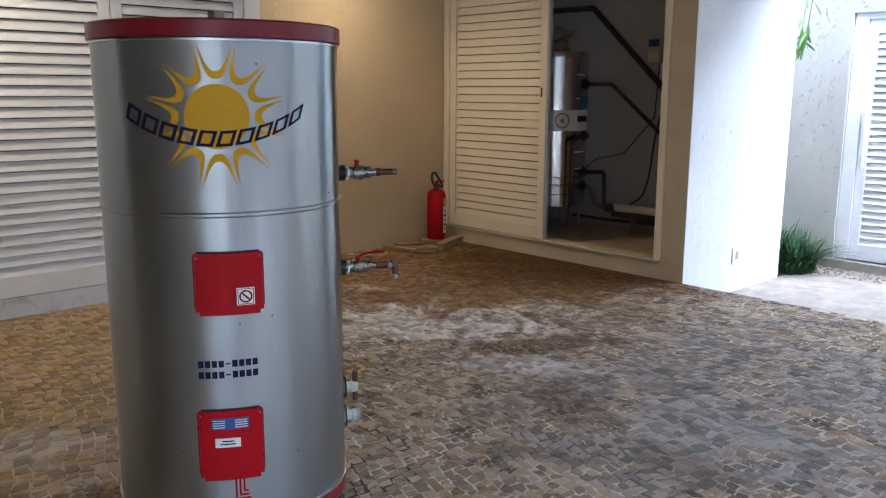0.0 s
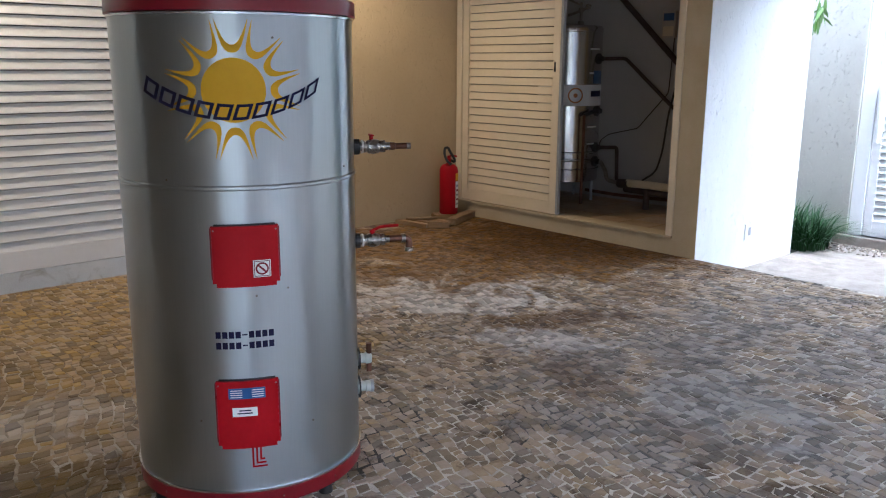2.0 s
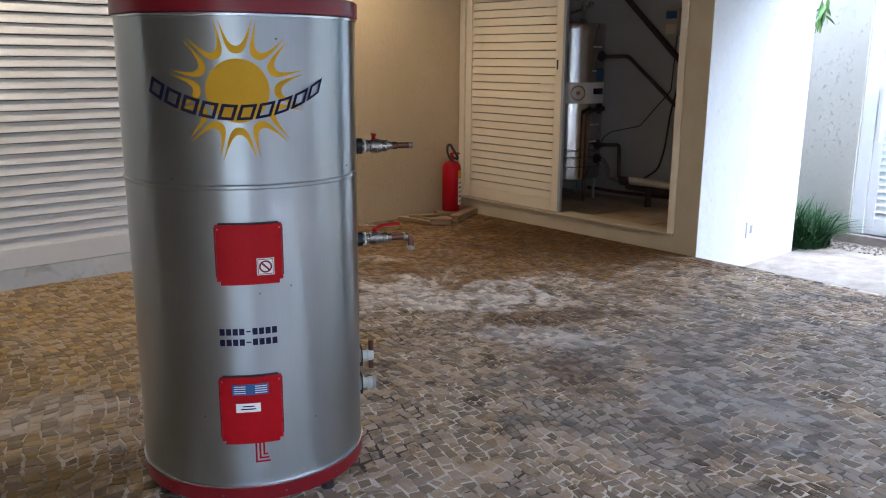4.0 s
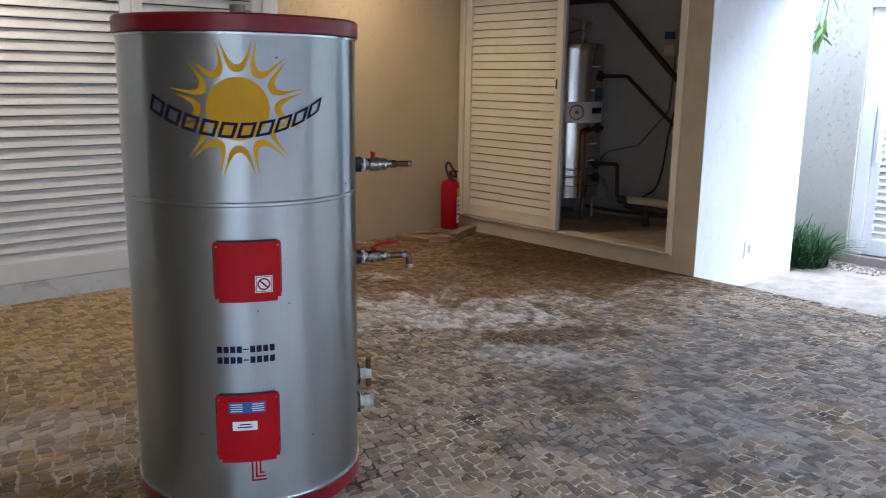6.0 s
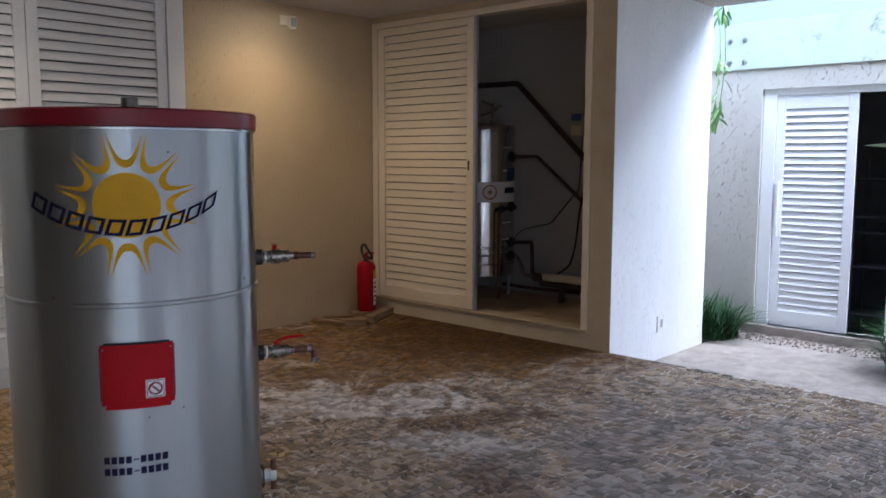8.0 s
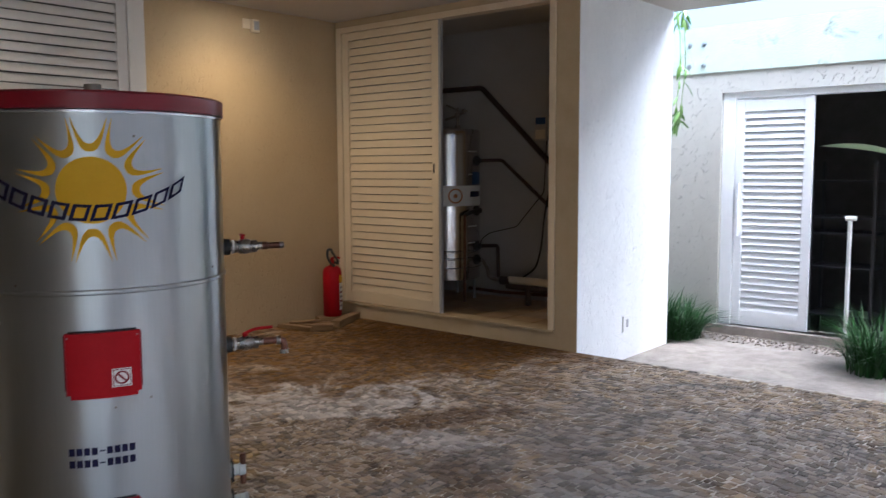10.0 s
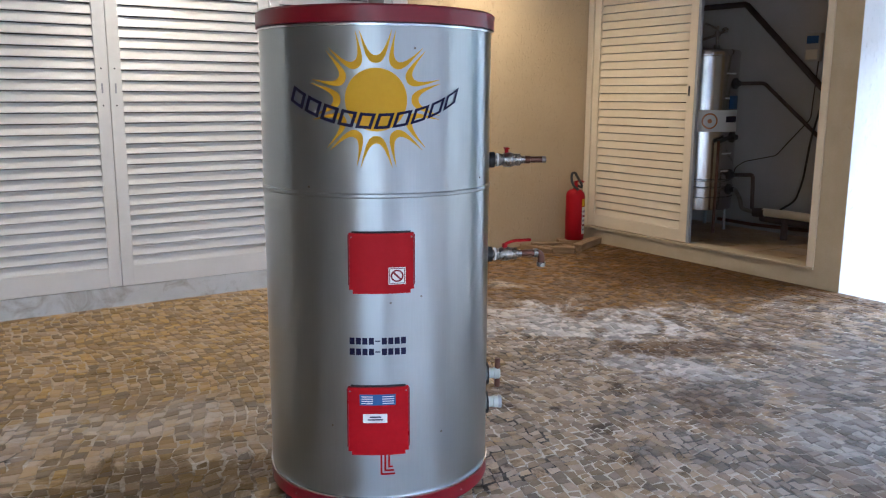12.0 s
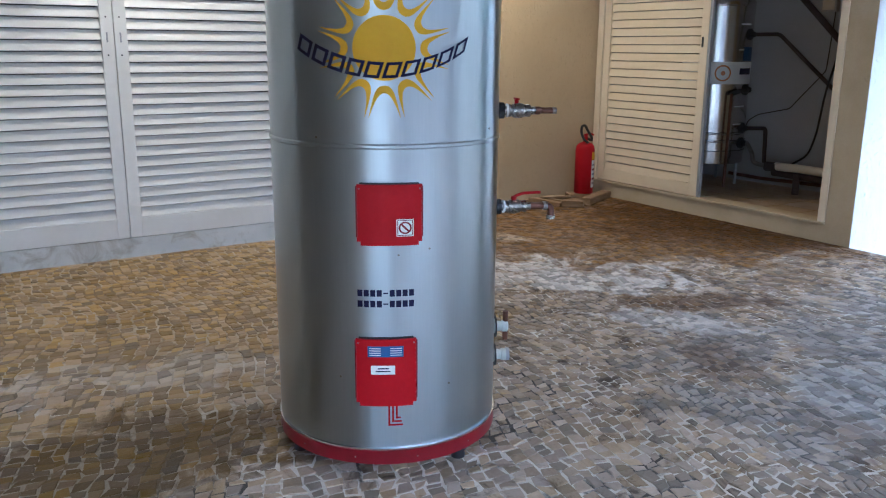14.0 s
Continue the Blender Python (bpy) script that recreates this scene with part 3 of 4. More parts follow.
def cover(a0, a1, z0, z1):
    """A folded sheet cover: bent front with its lower tab narrower than its face, and two screws."""
    c = part("access_cover", bent_plate(a0, a1, z0 + 0.012, z1, R - 0.004, R + 0.013), RED, heater, "red enamelled access cover", smooth=30)
    part("cover_tab", bent_plate(a0 + 1.6, a1 - 1.6, z0, z0 + 0.012, R - 0.004, R + 0.012), RED, c)
    part("cover_gap", bent_plate(a0 + 1.2, a1 - 1.2, z1 + 0.0005, z1 + 0.005, R - 0.004, R + 0.006), BLACK, c, "dark slot above the cover")
    for a in (a0, a1):
        part("cover_fold", bent_plate(a - 0.35, a + 0.35, z0 + 0.026, z1 - 0.004, R - 0.004, R + 0.0142, 2), RED_RIM, c, "dark folded edge")
    for a in (a0 + 1.2, a1 - 1.2):
        sc = lathe([(0, 0), (0.0026, 0), (0.0026, 0.0015), (0, 0.002)], 10)
        bmesh.ops.rotate(sc, verts=sc.verts, matrix=Matrix.Rotation(radians(90), 3, "Y"))
        bmesh.ops.rotate(sc, verts=sc.verts, matrix=Matrix.Rotation(radians(a), 3, "Z"))
        bmesh.ops.translate(sc, verts=sc.verts, vec=az(a, R + 0.013, z1 - 0.012))
        part("screw", sc, BRASS, c)
    return c


cover_a = cover(-42.2, -13.2, 0.769, 0.953)
cover_b = cover(-43.7, -15.8, 0.253, 0.473)

# warning sticker: white square, dark ring and bar
bm = bmesh.new()
grid_into(bm, -0.025, 0.025, -0.026, 0.026)
decal("warning_sticker", bm, WHITE_PLASTIC, cover_a, 0.824, 0.0145, "white square warning sticker", a_mid=-21.0)
bm = bmesh.new()
ring = [(math.cos(2 * math.pi * i / 28), math.sin(2 * math.pi * i / 28)) for i in range(28)]
inner, outer = [bm.verts.new((0.014 * c, 0.014 * s, 0)) for c, s in ring], [bm.verts.new((0.019 * c, 0.019 * s, 0)) for c, s in ring]
for i in range(28):
    j = (i + 1) % 28
    bm.faces.new((inner[i], outer[i], outer[j], inner[j]))
d = 0.0105
bm.faces.new([bm.verts.new(p) for p in ((-d - 0.002, d - 0.002, 0), (-d + 0.002, d + 0.002, 0), (d + 0.002, -d + 0.002, 0), (d - 0.002, -d - 0.002, 0))])
grid_into(bm, -0.0225, 0.0225, 0.0215, 0.0235)
grid_into(bm, -0.0225, 0.0225, -0.0235, -0.0215)
grid_into(bm, -0.0225, -0.0205, -0.0215, 0.0215)
grid_into(bm, 0.0205, 0.0225, -0.0215, 0.0215)
decal("warning_sign", bm, RED_RIM, cover_a, 0.824, 0.0155, "dark red barred ring", a_mid=-21.0)

# blue data sticker with pale bars, and a white one with dark bars
bm = bmesh.new()
grid_into(bm, -0.0535, 0.0535, -0.0175, 0.0175)
decal("data_sticker", bm, BLUE, cover_b, 0.435, 0.0145, "blue printed data sticker", a_mid=-30.0)
for u0, u1 in ((-0.048, -0.014), (0.014, 0.049)):
    for k in range(4):
        bm = bmesh.new()
        grid_into(bm, u0, u1, -0.0125 + k * 0.0072, -0.0098 + k * 0.0072)
        decal("sticker_bar", bm, WHITE_PLASTIC, cover_b, 0.435, 0.0155, "pale bar", a_mid=-30.0)
bm = bmesh.new()
grid_into(bm, -0.036, 0.036, -0.0145, 0.0145)
decal("white_sticker", bm, WHITE_PLASTIC, cover_b, 0.375, 0.0145, "small white sticker", a_mid=-31.2)
for u0, u1, v0, v1 in ((-0.016, 0.018, 0.003, 0.007), (-0.022, 0.022, -0.006, -0.002)):
    bm = bmesh.new()
    grid_into(bm, u0, u1, v0, v1)
    decal("sticker_bar", bm, NAVY, cover_b, 0.375, 0.0155, "dark bar", a_mid=-31.2)

# sun emblem
R0 = 0.091
bm = bmesh.new()
hub = bm.verts.new((0, 0, 0))
rings = []
for k in range(1, 7):
    rings.append([bm.verts.new((R0 * k / 6 * math.cos(2 * math.pi * i / 48), R0 * k / 6 * math.sin(2 * math.pi * i / 48), 0)) for i in range(48)])
for i in range(48):
    bm.faces.new((hub, rings[0][i], rings[0][(i + 1) % 48]))
    for a, b in zip(rings, rings[1:]):
        bm.faces.new((a[i], b[i], b[(i + 1) % 48], a[(i + 1) % 48]))
emblem = decal("sun_emblem", bm, YELLOW, heater, 1.343, label="golden yellow sun emblem")


def flame(mid):
    """A crescent with two long horns, between two rays of bare steel."""
    outer = [(-13.5, 2.22), (-13.6, 1.9), (-13.4, 1.62), (-12.5, 1.4), (-10, 1.25), (-6, 1.165), (0, 1.14)]
    inner = [(-13.2, 2.22), (-11.8, 1.9), (-10.0, 1.68), (-8.2, 1.55), (-6.0, 1.46), (-3.2, 1.40), (0, 1.385)]
    outer += [(-a, r) for a, r in outer[-2::-1]]
    inner += [(-a, r) for a, r in inner[-2::-1]]
    bm = bmesh.new()
    pts = []
    for (a, r), (b, q) in zip(outer, inner):
        pts.append([bm.verts.new((R0 * s * math.cos(radians(mid + t)), R0 * s * math.sin(radians(mid + t)), 0)) for t, s in ((a, r), (b, q))])
    for p, q in zip(pts, pts[1:]):
        bm.faces.new((p[0], q[0], q[1], p[1]))
    return bm


for k in range(12):
    decal("flame", flame(90 + 30 * k), YELLOW, emblem, 1.343)

# the maker's word as an arc of plain navy blocks

def word_rise(u):
    return 0.078 * (u / 0.265) ** 2


def slanted(u0, u1, v0, v1, stroke=0.0085, lean=0.35):
    """A plain hollow block, leaning like its neighbours."""
    bm = bmesh.new()
    rows = []
    for v, side in ((v0, 0), (v0 + stroke, 1), (v1 - stroke, 1), (v1, 0)):
        us = [u0, u0 + stroke * 1.15] + [u0 + (u1 - u0) * f for f in (0.4, 0.6)] + [u1 - stroke * 1.15, u1]
        rows.append([bm.verts.new((u + lean * v, v + word_rise(u), 0)) for u in us])
    for j, (p, q) in enumerate(zip(rows, rows[1:])):
        for i in range(5):
            if j == 1 and 0 < i < 4:
                continue
            bm.faces.new((p[i], p[i + 1], q[i + 1], q[i]))
    return bm


for k in range(10):
    u0 = -0.268 + k * 0.0537
    decal("word_block", slanted(u0, u0 + 0.046, -0.024, 0.021), NAVY, heater, 1.283, 0.0024, "navy block")
for row, zz in enumerate((0.6185, 0.5845)):
    for k in range(9):
        bm = bmesh.new()
        u0 = -0.088 + k * 0.0197
        grid_into(bm, u0, u0 + 0.0155, -0.0105 if k != 4 else -0.002, 0.0105 if k != 4 else 0.002, n=2)
        decal("number_bar", bm, NAVY, heater, zz, label="navy bar")
# a pair of small red-painted lines under the lower cover, screws and scuffs
for du in (0.0, 0.012, 0.024):
    bm = bmesh.new()
    grid_into(bm, du, du + 0.006, -0.036 + du, 0.036)
    grid_into(bm, du, 0.046 - du * 0.3, -0.036 + du, -0.030 + du)
    decal("red_line", bm, RED, heater, 0.218, label="thin red painted line", a_mid=-29.0)
for a, zz in ((-23.7, 0.737), (-9, 0.752), (2, 0.30), (-52, 0.34), (-12, 1.49), (-62, 1.085), (30, 1.10)):
    sc = lathe([(0, 0), (0.0035, 0), (0.003, 0.002), (0, 0.0025)], 10)
    bmesh.ops.rotate(sc, verts=sc.verts, matrix=Matrix.Rotation(radians(90), 3, "Y"))
    bmesh.ops.rotate(sc, verts=sc.verts, matrix=Matrix.Rotation(radians(a), 3, "Z"))
    bmesh.ops.translate(sc, verts=sc.verts, vec=az(a, R, zz))
    part("rivet", sc, BRASS, heater)


for a in (-75, -45, -15, 15):
    sc = lathe([(0, 0), (0.0035, 0), (0.003, 0.002), (0, 0.0025)], 10)
    sc.transform(Matrix.Translation(az(a, R + 0.004, 0.072)) @ Matrix.Rotation(radians(a), 4, "Z") @ Matrix.Rotation(radians(90), 4, "Y"))
    part("rim_screw", sc, STAINLESS, heater, "small bright screw")


def turned(profile, m, segments=20):
    bm = lathe(profile, segments)
    bm.transform(m)
    return bm


def radial(a, zz, r0=R):
    """A frame whose z points out of the tank at angle a and height zz."""
    return Matrix.Translation(az(a, r0, zz)) @ Matrix.Rotation(radians(a), 4, "Z") @ Matrix.Rotation(radians(90), 4, "Y")


part("top_fitting", turned([(0, 0), (0.032, 0), (0.032, 0.02), (0.026, 0.022), (0.026, 0.058), (0.018, 0.06), (0.018, 0.045), (0, 0.045)], pose(0, 0, 1.603), 24), BRASS, heater, "tarnished brass top fitting", smooth=35)


def valve(a, zz, elbow):
    m = radial(a, zz)
    v = part("ball_valve", turned([(0, -0.004), (0.022, -0.004), (0.022, 0.006), (0.016, 0.008), (0.016, 0.03), (0.021, 0.032), (0.021, 0.046), (0.019, 0.048), (0.024, 0.055), (0.026, 0.075),
                                   (0.022, 0.092), (0.019, 0.094), (0.021, 0.098), (0.021, 0.112), (0.0135, 0.115), (0.0135, 0.13), (0, 0.13)], m), NICKEL, heater, "nickel-plated ball valve", smooth=35)
    part("gasket", turned([(0.016, 0.001), (0.027, 0.001), (0.027, 0.022), (0.016, 0.022)], m), BLACK, v)
    part("collar", turned([(0.0165, 0.030), (0.023, 0.030), (0.023, 0.036), (0.0165, 0.036)], m), WHITE_PLASTIC, v, "white thread tape collar")
    if elbow:
        bm = tube([(0, 0, 0.128), (0, 0, 0.205), (0.045, 0, 0.205)], 0.0125, 14, 0.02)
        bm.transform(m)
        part("elbow", bm, COPPER, v, "dark copper elbow with solder splashes", smooth=40)
        part("elbow_end", turned([(0.0120, 0.0), (0.0165, 0.0), (0.0165, 0.014), (0.0120, 0.014)], m @ pose(0.034, 0, 0.205, 0, 90, 0)), NICKEL, v, "solder-bright rim")
        part("elbow_lip", turned([(0.0120, 0.176), (0.0165, 0.176), (0.0165, 0.190), (0.0120, 0.190)], m), NICKEL, v)
        bm = tube([(-0.022, 0, 0.07), (-0.034, 0, 0.07), (-0.046, 0, 0.10), (-0.048, 0, 0.165)], 0.0055, 8, 0.012)
        bm.transform(m)
        part("lever", bm, RED, v, "red lever", smooth=40)
        part("lever_nut", turned([(0, 0), (0.010, 0), (0.010, 0.014), (0, 0.016)], m @ pose(-0.022, 0, 0.07, 0, -90, 0), 6), RED, v)
    else:
        part("pipe_stub", turned([(0, 0.12), (0.0125, 0.12), (0.0135, 0.128), (0.0135, 0.146), (0.0105, 0.149), (0.0105, 0.190), (0, 0.190)], m), COPPER, v, "brown copper stub", smooth=35)
        part("stub_end", turned([(0, 0.189), (0.0115, 0.189), (0.0115, 0.203), (0.008, 0.204), (0.008, 0.194), (0, 0.194)], m), NICKEL, v, "bright soldered end", smooth=35)
        bm = box(-0.042, -0.036, -0.022, 0.022, 0.058, 0.072, bevel=0.002)
        bm.transform(m)
        part("butterfly_handle", bm, RED, v, "red butterfly handle")
        part("handle_stem", turned([(0, 0), (0.007, 0), (0.007, 0.016), (0, 0.016)], m @ pose(-0.022, 0, 0.065, 0, -90, 0), 8), RED, v)


valve(63, 1.140, False)
valve(66, 0.806, True)
for zz, tee in ((0.376, True), (0.268, False)):
    m = radial(62, zz)
    p = part("drain_plug", turned([(0, -0.004), (0.026, -0.004), (0.026, 0.008), (0.019, 0.010), (0.018, 0.030), (0.021, 0.032), (0.021, 0.050), (0.016, 0.054), (0, 0.054)], m), AGED_WHITE, heater, "aged white plastic drain plug", smooth=35)
    part("gasket", turned([(0.017, 0.006), (0.04, 0.006), (0.04, 0.010), (0.017, 0.010)], m), BLACK, p)
    if tee:
        bm = tube([(-0.055, 0, 0.045), (0.05, 0, 0.045)], 0.010, 12)
        bm.transform(m)
        part("copper_tee", bm, COPPER, p, "dark copper cross tube", smooth=40)
    else:
        part("cap_ring", turned([(0.0165, 0.048), (0.023, 0.048), (0.023, 0.060), (0.0165, 0.060)], m), GREY_PLASTIC, p)

# ---- boards and fire extinguisher in the corner ----


def board(x0, y0, x1, y1, w, h, z, tilt=0.0):
    d = Vector((x1 - x0, y1 - y0, 0))
    n = d.length
    bm = box(-n / 2, n / 2, -w / 2, w / 2, 0, h, bevel=0.004)
    bmesh.ops.subdivide_edges(bm, edges=[e for e in bm.edges if e.calc_length() > n * 0.8], cuts=5)
    for v in bm.verts:
        v.co += Vector((0, 1, 1)) * 0.004 * noise.noise(v.co * 9 + Vector((z * 50, x0, 0)))
    ob = new("timber_offcut", mesh_of("timber_offcut", bm, WOOD))
    ob.matrix_basis = pose((x0 + x1) / 2, (y0 + y1) / 2, z, 0, tilt, math.degrees(math.atan2(d.y, d.x)))
    return tagged(ob, "rough weathered timber offcut lying on the paving", "timber", "timber offcuts")


board(-5.40, 4.96, -5.60, 5.40, 0.085, 0.062, 0.003)
board(-5.80, 4.66, -5.44, 4.72, 0.060, 0.036, 0.003)
board(-5.80, 4.74, -5.46, 4.86, 0.045, 0.030, 0.003)
board(-5.46, 4.74, -5.33, 4.87, 0.095, 0.056, 0.004)
board(-5.78, 4.84, -5.50, 4.98, 0.05, 0.034, 0.003)
board(-5.72, 4.70, -5.58, 4.95, 0.035, 0.02, 0.036)
board(-5.76, 5.06, -5.62, 5.34, 0.15, 0.042, 0.003)

EXT = Vector((-5.70, 5.20, 0.0445))
ext = thing("fire_extinguisher", pose(*EXT, 0, 0, 50), "red fire extinguisher with a black hose, standing on timber offcuts", "fire extinguisher")
part("cylinder", lathe([(0, 0), (0.078, 0), (0.086, 0.010), (0.087, 0.40), (0.080, 0.435), (0.060, 0.458), (0.03, 0.468), (0.022, 0.475), (0.022, 0.49), (0, 0.49)], 40), RED, ext, smooth=40)
part("valve_head", lathe([(0, 0.488), (0.024, 0.488), (0.024, 0.515), (0.016, 0.52), (0.016, 0.54), (0, 0.54)], 16), RED, ext, "red valve head", smooth=40)
bm = tube([(-0.01, 0.0, 0.535), (0.035, 0, 0.545), (0.075, 0, 0.535)], 0.008, 8, 0.02)
part("lever", bm, RED, ext, "red squeeze lever", smooth=40)
bm = tube([(0.02, -0.01, 0.50), (0.055, -0.03, 0.485), (0.05, -0.05, 0.52), (0.008, -0.05, 0.585), (-0.012, -0.045, 0.625), (-0.04, -0.045, 0.618), (-0.045, -0.05, 0.56), (-0.02, -0.065, 0.50), (0.02, -0.085, 0.47)], 0.0115, 10, 0.04)
part("hose", bm, BLACK, ext, "black rubber hose", smooth=50)


def ext_band(a0, a1, z0, z1, mat, label, lift=0.0012):
    bm = bmesh.new()
    cols = [[bm.verts.new(az(a0 + (a1 - a0) * i / 8, 0.087 + lift, z)) for z in (z0, z1)] for i in range(9)]
    for p, q in zip(cols, cols[1:]):
        bm.faces.new((p[0], q[0], q[1], p[1]))
    return part("paper_label", bm, mat, ext, label)


ext_band(-46, -2, 0.315, 0.385, YELLOW, "yellow label band")
ext_band(-46, -2, 0.06, 0.310, WHITE_PLASTIC, "white instruction label")
for k in range(5):
    ext_band(-42, -8, 0.09 + k * 0.042, 0.108 + k * 0.042, RED_RIM if k % 2 else GREY_PLASTIC, "printed bar", 0.002)

# ---- wall fittings ----
so = thing("wall_sensor", pose(X_TAN, 4.475, 2.62), "small white alarm sensor beside a blank plate, on the tan wall", "sensor")
part("plate", box(0, 0.012, -0.075, 0.0, -0.035, 0.045, bevel=0.003), CREAM_PAINT, so)
part("housing", box(0, 0.045, 0.002, 0.075, -0.065, 0.045, bevel=0.010), CREAM_PAINT, so)
part("lens", box(0.045, 0.048, 0.012, 0.066, -0.045, 0.030, bevel=0.001), GREY_PLASTIC, so, "grey window")
ou = thing("wall_outlet", pose(X_PIER, 6.22, 0.11), "white wall outlet plate with a dark socket, on the roughcast pier", "outlet")
part("plate", box(0, 0.012, -0.05, 0.05, -0.065, 0.065, bevel=0.003), WHITE_PLASTIC, ou)
part("socket", box(0.012, 0.015, -0.005, 0.032, -0.03, 0.035, bevel=0.001), GREY_PLASTIC, ou, "dark grey socket")

# ---- closet: narrow heater, pipes, pump line ----
TK = Vector((-5.286, 6.379, 0.115))
tank = thing("closet_water_heater", pose(*TK), "narrow polished stainless water heater on legs inside the closet", "water heater")
TR = 0.315
part("body", lathe([(0, 0.205), (TR - 0.01, 0.205), (TR, 0.212), (TR, 0.40), (TR + 0.003, 0.404), (TR, 0.408), (TR, 0.47), (TR + 0.003, 0.474), (TR, 0.478), (TR, 1.60), (TR + 0.004, 1.605), (TR + 0.004, 1.64), (TR - 0.01, 1.66), (0, 1.69)], 72), STAINLESS, tank, smooth=35)
for d in (20, 110, 200, 290):
    bm = tube([az(d, TR - 0.04, 0), az(d, TR - 0.04, 0.21)], 0.014, 10)
    part("leg", bm, GREY_PLASTIC, tank, smooth=40)


def tank_plate(a0, a1, z0, z1, lift, mat, name, label):
    bm = bmesh.new()
    cols = [[bm.verts.new(az(a0 + (a1 - a0) * i / 14, TR + lift, z)) for z in (z0, z1)] for i in range(15)]
    for p, q in zip(cols, cols[1:]):
        bm.faces.new((p[0], q[0], q[1], p[1]))
    return part(name, bm, mat, tank, label)


tank_plate(-115, 38, 0.925, 1.12, 0.002, WHITE_PLASTIC, "paper_band", "white printed band")
bm = bmesh.new()
ORANGE = material("orange_print", (0.5, 0.2, 0.06), (0.42, 0.16, 0.05), 0.5)
for r0, r1 in ((0.058, 0.072), (0.0, 0.02)):
    a, b = [[bm.verts.new((r * math.cos(2 * math.pi * i / 28), r * math.sin(2 * math.pi * i / 28), 0)) for i in range(28)] for r in (max(r0, 0.001), r1)]
    for i in range(28):
        bm.faces.new((a[i], b[i], b[(i + 1) % 28], a[(i + 1) % 28]))
for v in bm.verts:
    u, h = v.co.x, v.co.y
    v.co = ((TR + 0.004) * math.cos(radians(-37) + u / TR), (TR + 0.004) * math.sin(radians(-37) + u / TR), 1.022 + h)
part("ring_emblem", bm, ORANGE, tank, "orange ring emblem")
tank_plate(-8, 24, 1.01, 1.065, 0.004, NAVY, "word_bar", "navy bar")
for zz in (0.56, 0.72, 1.22, 1.44):
    tank_plate(-12, 12, zz, zz + 0.014, 0.002, WHITE_PLASTIC, "sticker_strip", "white sticker strip")
tank_plate(-2, 26, 1.13, 1.25, 0.003, BLUE, "data_sticker", "blue data sticker")
for zz in (1.36, 0.875, 0.53, 0.395):
    m = Matrix.Translation(az(12, TR, zz)) @ Matrix.Rotation(radians(12), 4, "Z") @ Matrix.Rotation(radians(90), 4, "Y")
    part("flange", turned([(0, -0.01), (0.05, -0.01), (0.05, 0.012), (0.03, 0.02), (0.022, 0.05), (0, 0.05)], m), BLACK, tank, "black rubber flange", smooth=35)
part("relief_valve", turned([(0, 0), (0.03, 0), (0.03, 0.03), (0.015, 0.035), (0.015, 0.11), (0.028, 0.115), (0.028, 0.15), (0.012, 0.16), (0.012, 0.20), (0, 0.20)], pose(0.12, 0.01, 1.675)), BRASS, tank, "brass relief valve", smooth=35)
part("valve_handle", tube([(0.12, 0.01, 1.85), (0.03, -0.06, 1.90)], 0.010, 8), BRASS, tank, smooth=40)
part("gauge", turned([(0, 0), (0.026, 0), (0.028, 0.006), (0.028, 0.022), (0.024, 0.024), (0, 0.024)], pose(0.20, 0.02, 1.83, 80, 0, 25)), NICKEL, tank, "dull metal pressure gauge", smooth=35)
for zz in (0.325, 0.42, 0.49):
    part("clamp_wire", tube([az(d, TR + 0.004, zz + 0.004 * math.sin(d)) for d in range(-130, 41, 10)], 0.0035, 6, 0.0), BLACK, tank, "dark wire round the body", smooth=50)
part("relief_arm", tube([(-0.01, -0.02, 1.76), (0.12, 0.01, 1.80), (0.20, 0.02, 1.83)], 0.013, 10), BRASS, tank, smooth=40)


def pipe(name, points, radius, mat, label, category="pipe", bend=0.03, segments=12):
    o = Vector(points[0])
    bm = tube([Vector(p) - o for p in points], radius, segments, bend)
    ob = new(name, mesh_of(name, bm, mat, 45))
    ob.location = o
    return tagged(ob, label, category)


pipe("insulated_pipe", [(-5.92, 6.685, 2.20), (-5.10, 6.685, 2.195), (-3.50, 6.685, 0.72)], 0.027, PVC, "black insulated pipe running down the closet wall")
pipe("copper_pipe", [(-4.93, 6.475, 1.475), (-4.80, 6.62, 1.478), (-3.50, 6.69, 0.40)], 0.017, PVC, "dark lagged pipe sloping from the closet heater")
pipe("supply_pipe", [(-4.93, 6.475, 0.645), (-4.735, 6.46, 0.66), (-4.72, 6.46, 0.345), (-4.60, 6.44, 0.335)], 0.018, PVC, "dark lagged supply pipe beside the closet heater")
pipe("valve_pipe", [(-4.93, 6.475, 0.51), (-4.86, 6.40, 0.505), (-4.78, 6.36, 0.44), (-4.76, 6.36, 0.36), (-4.66, 6.40, 0.335)], 0.020, BRASS, "tarnished brass valve pipe beside the closet heater")
pipe("pipe_lagging", [(-4.66, 6.42, 0.333), (-4.54, 6.41, 0.337)], 0.042, PVC, "black foam lagging round the low pipe", bend=0)
pipe("foam_lagging", [(-4.56, 6.41, 0.345), (-4.30, 6.40, 0.352), (-3.52, 6.40, 0.34)], 0.036, CREAM_PAINT, "cream foam lagging round the low pipe")
pipe("lower_pipe", [(-4.60, 6.44, 0.29), (-3.51, 6.44, 0.27)], 0.036, PVC, "black lagged pipe below the foam", bend=0)
pipe("pipe_stand", [(-4.35, 6.42, 0.112), (-4.35, 6.42, 0.30)], 0.03, PVC, "dark stand under the low pipes", "stand", bend=0)
pipe("riser_pipe", [(-4.945, 6.22, 0.96), (-4.948, 6.22, 0.112)], 0.014, COPPER, "thin copper riser in front of the closet heater", bend=0)
